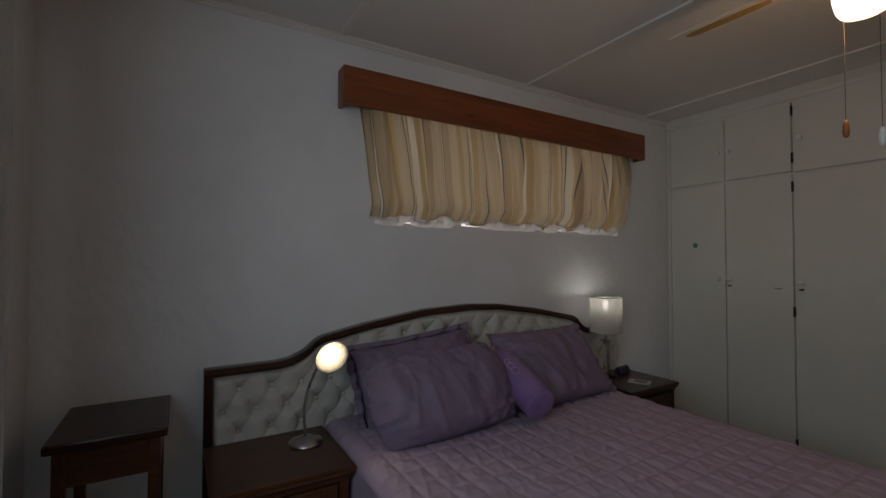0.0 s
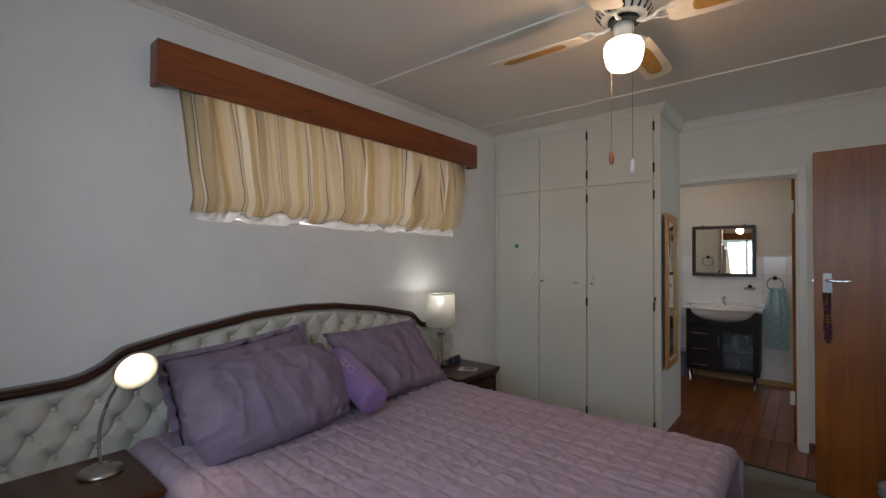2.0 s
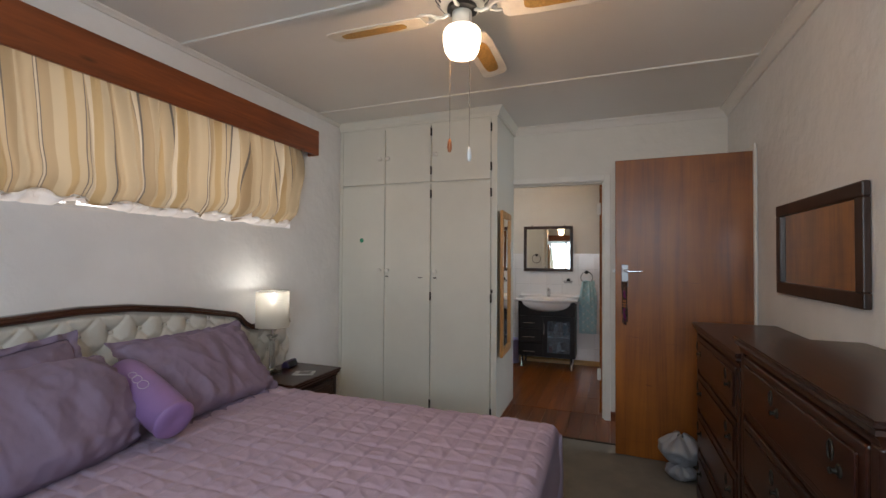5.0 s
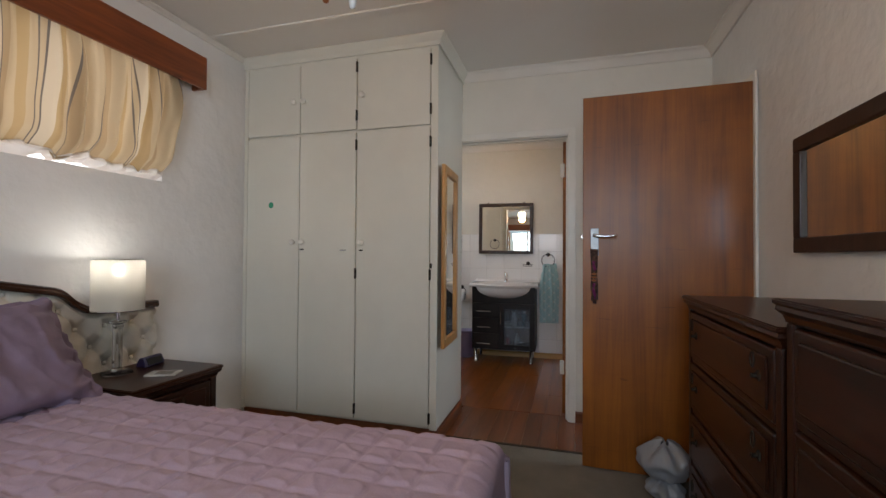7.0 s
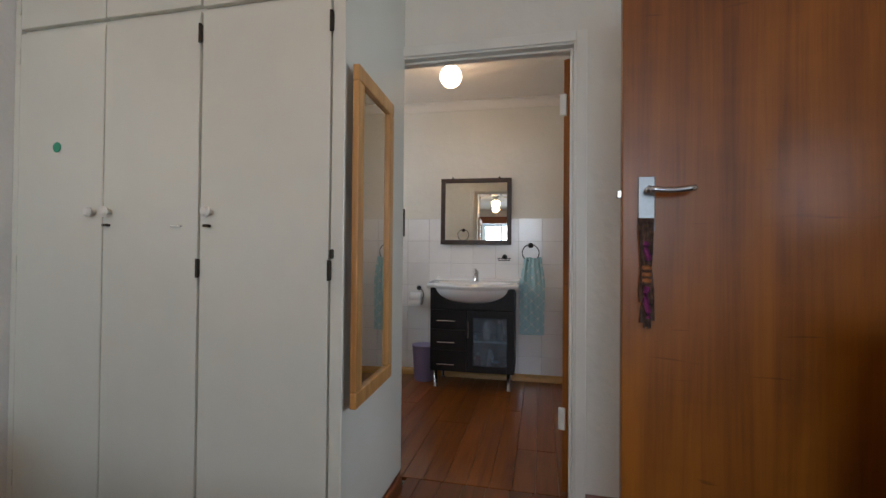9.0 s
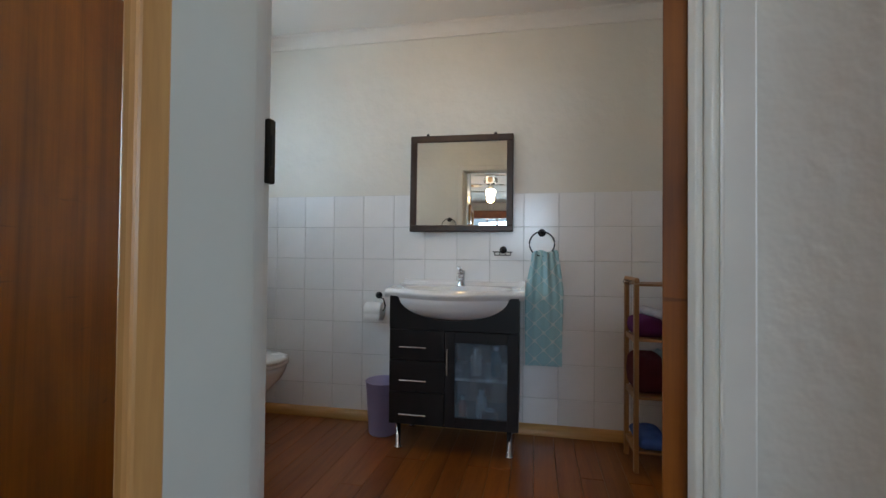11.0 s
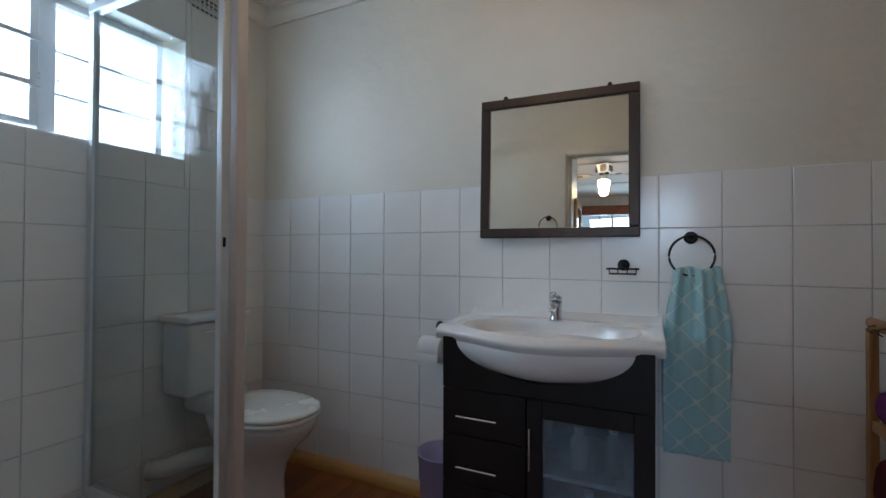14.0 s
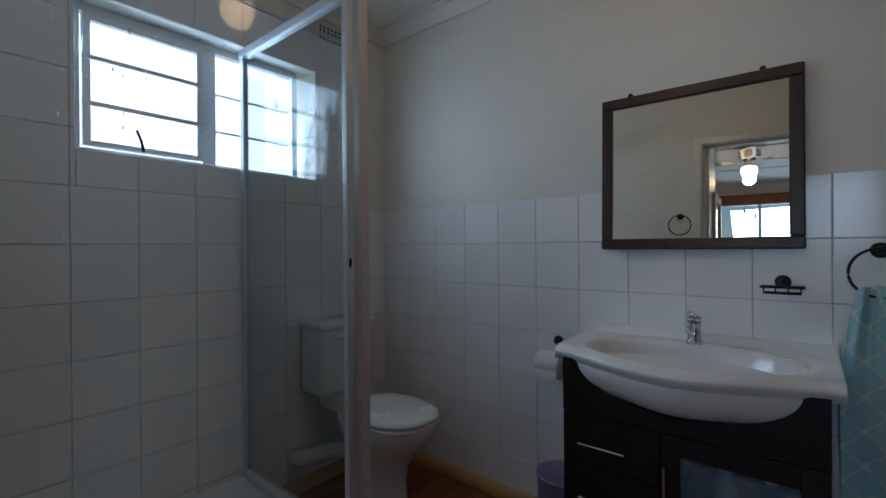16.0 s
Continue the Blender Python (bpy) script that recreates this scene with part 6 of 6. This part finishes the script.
# bathroom window
def bath_window():
    ob = new("window_bathroom")
    tagged(ob, "small aluminium window with one casement ajar over the shower", "window", "", "structure")
    c, t = 2.135, 0.03
    lo, hi, z0, z1, mid = -1.46, -0.535, 1.56, 2.12, -0.975
    for a, b, e, f, nm in ((lo, lo + 0.03, z0, z1, "frame"), (hi - 0.03, hi, z0, z1, "frame"), (lo + 0.03, hi - 0.03, z0, z0 + 0.025, "frame"), (lo + 0.03, hi - 0.03, z1 - 0.03, z1, "frame"), (mid - 0.028, mid + 0.028, z0 + 0.025, z1 - 0.03, "mullion")):
        part(nm, box(a, b, c - t / 2, c + t / 2, e, f, 0.003), ALU, ob)
    ca = part("casement", box(lo + 0.035, lo + 0.06, c - 0.03, c, z0 + 0.03, z1 - 0.035, 0.003, box(mid - 0.058, mid - 0.032, c - 0.03, c, z0 + 0.03, z1 - 0.035, 0.003, box(lo + 0.06, mid - 0.058, c - 0.03, c, z1 - 0.062, z1 - 0.035, 0.003, box(lo + 0.06, mid - 0.058, c - 0.03, c, z0 + 0.03, z0 + 0.052, 0.003)))), ALU, ob, "casement slightly ajar")
    for z in (1.745, 1.915):
        part("burglar_bar", box(lo + 0.03, mid - 0.028, c - 0.048, c - 0.036, z - 0.009, z + 0.009, 0.002), ALU, ob, "flat white burglar bar")
        part("burglar_bar", box(mid + 0.028, hi - 0.03, c + 0.02, c + 0.03, z - 0.006, z + 0.006, 0.002), ALU, ob, "flat white burglar bar")
    part("stay", tube([(-1.24, c - 0.055, z0 + 0.03), (-1.25, c - 0.06, z0 + 0.07), (-1.265, c - 0.06, z0 + 0.11)], 0.006, None, 8), BLACK, ob, "dark window stay")
    g = part("pane", box(lo + 0.03, hi - 0.03, c + 0.002, c + 0.006, z0 + 0.025, z1 - 0.03), GLASS, ob)
    g.visible_shadow = False
    part("sill", box(lo + 0.002, hi - 0.002, BN - 0.006, c - 0.016, z0 - 0.02, z0 - 0.0005 + 0.003, 0.002), TILE, ob, "tiled sill")


bath_window()
vent = thing("air_vent", (-0.36, BN - 0.002, 2.345), "white air brick vent with rows of holes", "vent")
part("plate", box(-0.115, 0.115, -0.008, 0, -0.045, 0.045, 0.003), WALL, vent)
# nothing is cut: raised black blocks give the shade of the vent holes
for i in range(9):
    for j in range(4):
        part("hole", box(-0.108 + i * 0.024 + 0.004, -0.108 + i * 0.024 + 0.018, -0.0095, -0.0078, -0.038 + j * 0.020, -0.038 + j * 0.020 + 0.013), BLACK, vent)
structure("tile_trim", box(-1.83, -0.26, BN - 0.014, BN - 0.001, 2.318, 2.336, 0.002), ALU, "slim metal trim along the top of the tiles")

# towel rack on the side wall
rk = thing("towel_rack", (0, 0, 0), "black iron towel rack on the side wall", "towel rack")
wall_rose(rk, (-0.285, BS + 0.008, 1.432), "y", 0.022, 1)
wall_rose(rk, (-0.70, BS + 0.008, 1.432), "y", 0.022, 1)
b = tube([(-0.245, BS + 0.05, 1.445), (-0.245, BS + 0.155, 1.445), (-0.74, BS + 0.155, 1.445), (-0.74, BS + 0.05, 1.445)], 0.005, None, 8, True)
rod((-0.285, BS + 0.035, 1.432), (-0.285, BS + 0.05, 1.445), 0.005, b, 8)
rod((-0.70, BS + 0.035, 1.432), (-0.70, BS + 0.05, 1.445), 0.005, b, 8)
part("rails", b, BLACK, rk, "", True)

structure("corner_trim", box(-0.028, -0.008, BS + 0.001, BS + 0.022, 0.0, BH - 0.07, 0.004), TRIMW, "white painted corner pipe casing")

# wooden towel shelf
SH = wood("warm_bamboo_wood", (0.22, 0.10, 0.03), (0.40, 0.20, 0.075), "z", 0.4)
SHY = wood("warm_bamboo_slats", (0.22, 0.10, 0.03), (0.40, 0.20, 0.075), "y", 0.4)
tsx0, tsx1, tsy0, tsy1 = -0.405, -0.165, -0.970, -0.535
ts = thing("towel_shelf", (0, 0, 0), "brown bamboo open shelf unit stacked with towels", "shelf")
for y in (tsy1 - 0.022, tsy0):
    for x in (tsx0, tsx1 - 0.03):
        part("leg", box(x, x + 0.03, y, y + 0.022, 0.0, 0.915, 0.004), SH, ts)
    part("end_rail", box(tsx0 - 0.008, tsx1 + 0.004, y - 0.001, y + 0.023, 0.9152, 0.946, 0.012, None, 3), SH, ts, "rounded top end rail")
    for z in (0.085, 0.625, 0.345):
        part("side_rail", box(tsx0 + 0.03, tsx1 - 0.03, y + 0.004, y + 0.018, z, z + 0.03, 0.003), SH, ts)
for z in (0.095, 0.355, 0.635, 0.905):
    for k in range(5):
        x = tsx0 + 0.004 + k * 0.048
        part("slat", box(x, x + 0.038, tsy0 + 0.0225, tsy1 - 0.0225, z, z + 0.011, 0.002), SHY, ts)
for k in range(3):
    x = tsx0 + 0.05 + k * 0.06
    part("hook", tube([(x, tsy1 + 0.001, 0.93), (x, tsy1 + 0.016, 0.926), (x, tsy1 + 0.018, 0.915), (x, tsy1 + 0.008, 0.908)], 0.002, None, 6), BLACK, ts, "small metal hook")


def terry(name, col, spread=0.15):
    return plain(name, col, 0.95, spread=spread, scale=22, fine=330, relief=0.9, depth=0.005)


def rolled(col_mat, y, z, r, label, x0=-0.425, l=0.22, turn=0.0, squash=1.0, turns=3.2):
    n = 84
    own = bmesh.new()
    seed = y * 31 + z * 17
    rows = []
    for j in range(9):
        xx = l * j / 8
        ring = []
        for i in range(n + 1):
            f = i / n
            a = f * math.tau * turns
            rr = r * (0.16 + 0.84 * f) * (1 + 0.07 * noise.noise(Vector((a * 0.8, xx * 9, seed))))
            ring.append(own.verts.new((xx + 0.006 * noise.noise(Vector((a, seed, j * 0.3))) - 0.010 * (1 - f), rr * math.cos(a), rr * math.sin(a) * squash)))
        rows.append(ring)
    for p, q in zip(rows, rows[1:]):
        for i in range(n):
            own.faces.new((p[i], p[i + 1], q[i + 1], q[i]))
    ob = part("rolled_towel", own, col_mat, None, "", True)
    ob.matrix_world = pose(x0, y, z, 0, 0, turn)
    md = ob.modifiers.new("thickness", "SOLIDIFY")
    md.thickness, md.offset = r * 0.84 / turns * 0.62, -1
    return tagged(ob, label, "towel", "towels on the shelf")


def folded(mat, x0, x1, y0, y1, z0, z1, label, seed):
    def fn(sgn):
        def f(u, v):
            a, c = 2 * u - 1, 2 * v - 1
            e = max(0.0, (1 - abs(a) ** 5) * (1 - abs(c) ** 5)) ** 0.45
            nz = noise.noise(Vector((u * 3 + seed, v * 3, seed)))
            h = (z1 - z0) / 2
            return (x0 + (x1 - x0) * u, y0 + (y1 - y0) * v, (z0 + z1) / 2 + sgn * h * e * (1 + (0.25 * nz if sgn > 0 else 0)))
        return f
    own = grid_surface(24, 24, fn(1))
    join(own, grid_surface(24, 24, fn(-1)))
    bmesh.ops.remove_doubles(own, verts=own.verts[:], dist=0.001)
    return tagged(part("folded_towel", own, mat, None, "", True), label, "towel", "towels on the shelf")


PLUM, WINE = terry("plum_terry", (0.12, 0.012, 0.10)), terry("wine_red_terry", (0.10, 0.006, 0.014))
WHT, LILA = terry("white_terry", (0.62, 0.60, 0.62)), terry("lilac_terry", (0.40, 0.26, 0.46))
PNK, GRY = terry("pink_floral_terry", (0.45, 0.26, 0.29), 0.35), terry("grey_terry", (0.33, 0.34, 0.37))
DGR, MINT = terry("dark_green_terry", (0.022, 0.040, 0.036)), terry("mint_terry", (0.30, 0.42, 0.38))
BLUT, BEI = terry("pale_aqua_terry", (0.36, 0.46, 0.49)), terry("beige_terry", (0.46, 0.36, 0.28))
PAT, BLU = terry("mauve_patterned_terry", (0.42, 0.34, 0.37), 0.5), terry("blue_terry", (0.06, 0.13, 0.40))
U, M, D = 0.646, 0.366, 0.106
folded(PLUM, -0.374, -0.16, -0.69, -0.545, U, U + 0.10, "plum purple folded towel on the shelf", 1)
rolled(PNK, -0.722, U + 0.044, 0.043, "pink floral rolled towel on the shelf")
rolled(MINT, -0.868, U + 0.047, 0.046, "mint green rolled towel on the shelf", squash=0.95)
rolled(WHT, -0.672, U + 0.124, 0.026, "small white rolled towel with dark trim", x0=-0.43, turn=12)
rolled(LILA, -0.785, U + 0.110, 0.036, "lilac rolled towel on other towels", turn=8)
rolled(GRY, -0.842, U + 0.146, 0.036, "grey rolled towel on top of others", turn=10)
rolled(DGR, -0.925, U + 0.118, 0.036, "dark green rolled towel on the shelf", turn=0)
folded(WINE, -0.374, -0.16, -0.705, -0.540, M, M + 0.19, "thick wine red folded towel on the shelf", 3)
folded(WINE, -0.41, -0.16, -0.955, -0.79, M + 0.105, M + 0.21, "wine red folded towel on patterned ones", 5)
rolled(BLUT, -0.735, M + 0.150, 0.058, "pale aqua rolled towel with open spiral end", turn=6)
rolled(BEI, -0.748, M + 0.046, 0.044, "beige rolled towel on the shelf")
rolled(PAT, -0.868, M + 0.070, 0.050, "mauve patterned rolled towel on the shelf")
folded(MINT, -0.42, -0.17, -0.95, -0.80, M, M + 0.022, "thin mint folded towel at the bottom", 8)
folded(BLU, -0.41, -0.17, -0.70, -0.56, D, D + 0.07, "blue folded cloth on the lowest shelf", 9)
rolled(DGR, -0.80, D + 0.036, 0.034, "dark patterned rolled cloth on the lowest shelf")

# bathroom ceiling globe
gl = thing("ceiling_lamp", (-0.90, 0.456, BH), "lit round opal globe ceiling lamp", "lamp")
part("base", lathe([(0.0005, 0.0), (0.055, 0.0), (0.055, -0.02), (0.042, -0.05), (0.0005, -0.05)], seg=28), PLASTIC, gl, "", True)
part("globe", lathe([(0.035, -0.048)] + [(0.078 * math.sin(a), -0.124 + 0.078 * math.cos(a)) for a in [radians(30 + i * 10) for i in range(15)]] + [(0.0005, -0.202)], seg=32), glowing("lit_globe_glass", (1.0, 0.88, 0.66), 4.2), gl, "glowing opal globe", True)
point_lamp("globe_light", (-0.90, 0.456, BH - 0.23), 3.4, (1.0, 0.66, 0.33), 0.07)

# ---- tiles and floor boards ----
P = 0.203
TILE_MESHES = {}


def tile_mesh(axis, w, h):
    key = (axis, round(w, 3), round(h, 3))
    if key not in TILE_MESHES:
        own = box(-w / 2, w / 2, -0.0035, 0.0035, -h / 2, h / 2, 0.0016, None, 1)
        if axis == "x":
            moved(own, Matrix.Rotation(radians(90), 4, "Z"))
        TILE_MESHES[key] = mesh_of("tile", own, TILE)
    return TILE_MESHES[key]


def tiled(parent, axis, face, sgn, u_lines, z_lines, holes=()):
    bed_ = box(u_lines[0], u_lines[-1], face + sgn * 0.0002, face + sgn * 0.003, z_lines[0], z_lines[-1]) if axis == "y" else box(face + sgn * 0.0002, face + sgn * 0.003, u_lines[0], u_lines[-1], z_lines[0], z_lines[-1])
    if holes:
        bed_.free()
        bed_ = wall_with_hole(axis, face + sgn * 0.0002, face + sgn * 0.003, u_lines[0], u_lines[-1], z_lines[0], z_lines[-1], list(holes))
    part("grout", bed_, GROUT, parent, "pale grout lines")
    rj = random.Random(len(u_lines) * 7)
    for u0, u1 in zip(u_lines, u_lines[1:]):
        for z0, z1 in zip(z_lines, z_lines[1:]):
            pieces = [(u0, u1, z0, z1)]
            for h in holes:
                cut = []
                for a, b, c, d in pieces:
                    if b <= h[0] or a >= h[1] or d <= h[2] or c >= h[3]:
                        cut.append((a, b, c, d))
                        continue
                    if a < h[0]:
                        cut.append((a, h[0], c, d))
                    if b > h[1]:
                        cut.append((h[1], b, c, d))
                    m0, m1 = max(a, h[0]), min(b, h[1])
                    if c < h[2]:
                        cut.append((m0, m1, c, h[2]))
                    if d > h[3]:
                        cut.append((m0, m1, h[3], d))
                pieces = cut
            for a, b, c, d in pieces:
                if b - a < 0.012 or d - c < 0.012:
                    continue
                o = new("tile", tile_mesh(axis, b - a - 0.003, d - c - 0.003))
                o.parent = parent
                off = face + sgn * (0.0045 + rj.uniform(-0.0003, 0.0003))
                o.location = (off, (a + b) / 2, (c + d) / 2) if axis == "x" else ((a + b) / 2, off, (c + d) / 2)
                o.rotation_euler = (rj.uniform(-0.003, 0.003), rj.uniform(-0.003, 0.003) if axis == "x" else 0, rj.uniform(-0.003, 0.003))


def lines(lo, hi, origin, step=P):
    k0 = math.ceil((lo - origin) / step + 0.06)
    out = [lo]
    k = k0
    while origin + k * step < hi - 0.012:
        out.append(origin + k * step)
        k += 1
    return out + [hi]


ROWS = [0.005 + P * k for k in range(8)]
tiled(wall_back, "x", 0.0, -1, lines(BS + 0.001, BN - 0.001, 0.0), ROWS)
tiled(wall_win, "y", BN, -1, lines(-1.83, -0.26, -0.26 - P * 8), ROWS + [0.005 + P * k for k in (8, 9, 10)] + [2.318], [(-1.46, -0.49, 1.56, 2.12)])
tiled(wall_win, "y", BN, -1, [-0.26, -0.13, -0.008], ROWS)
tiled(wall_right, "y", BS, 1, lines(-1.30, -0.030, -0.030 - P * 6), ROWS)

# the loose ring on the wall beside the door, seen in the mirror
towel_ring((-1.842, 0.66, 1.52), 1, "empty black iron towel ring beside the door")

BATH = Matrix.Translation((-1.87, 0.065, 0)) @ Matrix.Rotation(radians(1.2), 4, "Z") @ Matrix.Translation((1.87, -0.10, 0))
shift = [o for o in bpy.data.objects if o.parent is None and (o.name not in FIRST_BATH or o in (wall_back, wall_win, wall_right) or o.name in ("ceiling_bathroom", "cornice_bathroom", "beading_east", "beading_window_wall", "beading_side", "daylight_bath"))]
bpy.context.view_layer.update()
for o in shift:
    o.matrix_world = BATH @ o.matrix_basis

# floor boards
BOARD = {}


def boards(parent, x0, x1, y0, y1, width, mat, seed, top=0.0):
    rb = random.Random(seed)
    y = y0
    while y < y1 - 0.01:
        w = min(width, y1 - y)
        cuts = [x0]
        if x1 - x0 > 1.2:
            cuts.append(x0 + rb.choice((0.45, 0.75, 1.05, 1.35)))
        cuts.append(x1)
        for a, b in zip(cuts, cuts[1:]):
            key = (round(b - a, 3), round(w, 3), mat.name)
            if key not in BOARD:
                BOARD[key] = mesh_of("plank", box(-(b - a) / 2 + 0.0008, (b - a) / 2 - 0.0008, -w / 2 + 0.0008, w / 2 - 0.0008, -0.018, 0.0, 0.0015, None, 1), mat)
            o = new("plank", BOARD[key])
            o.parent = parent
            o.location = ((a + b) / 2, y + w / 2, top + rb.uniform(-0.0006, 0.0004))
        y += w


fb = structure("floor_bathroom", box(-1.86, 0.08, BS - 0.05, BN + 0.1, -0.06, -0.019), GROUT, "varnished pine board floor of the bathroom")
boards(fb, -1.845, 0.06, BS - 0.05, BN + 0.09, 0.108, PLANK, 3)
fl = structure("floor_landing", box(-2.45, -1.862, YS, 0.46, -0.06, -0.019), GROUT, "dark brown board floor by the doors")
boards(fl, -2.448, -1.847, YS + 0.001, 0.449, 0.108, PLANKD, 4)
structure("carpet_edge_trim", box(-2.462, -2.440, YS + 0.02, 0.446, 0.0, 0.006, 0.002), BRASSY, "thin dark carpet edge strip")
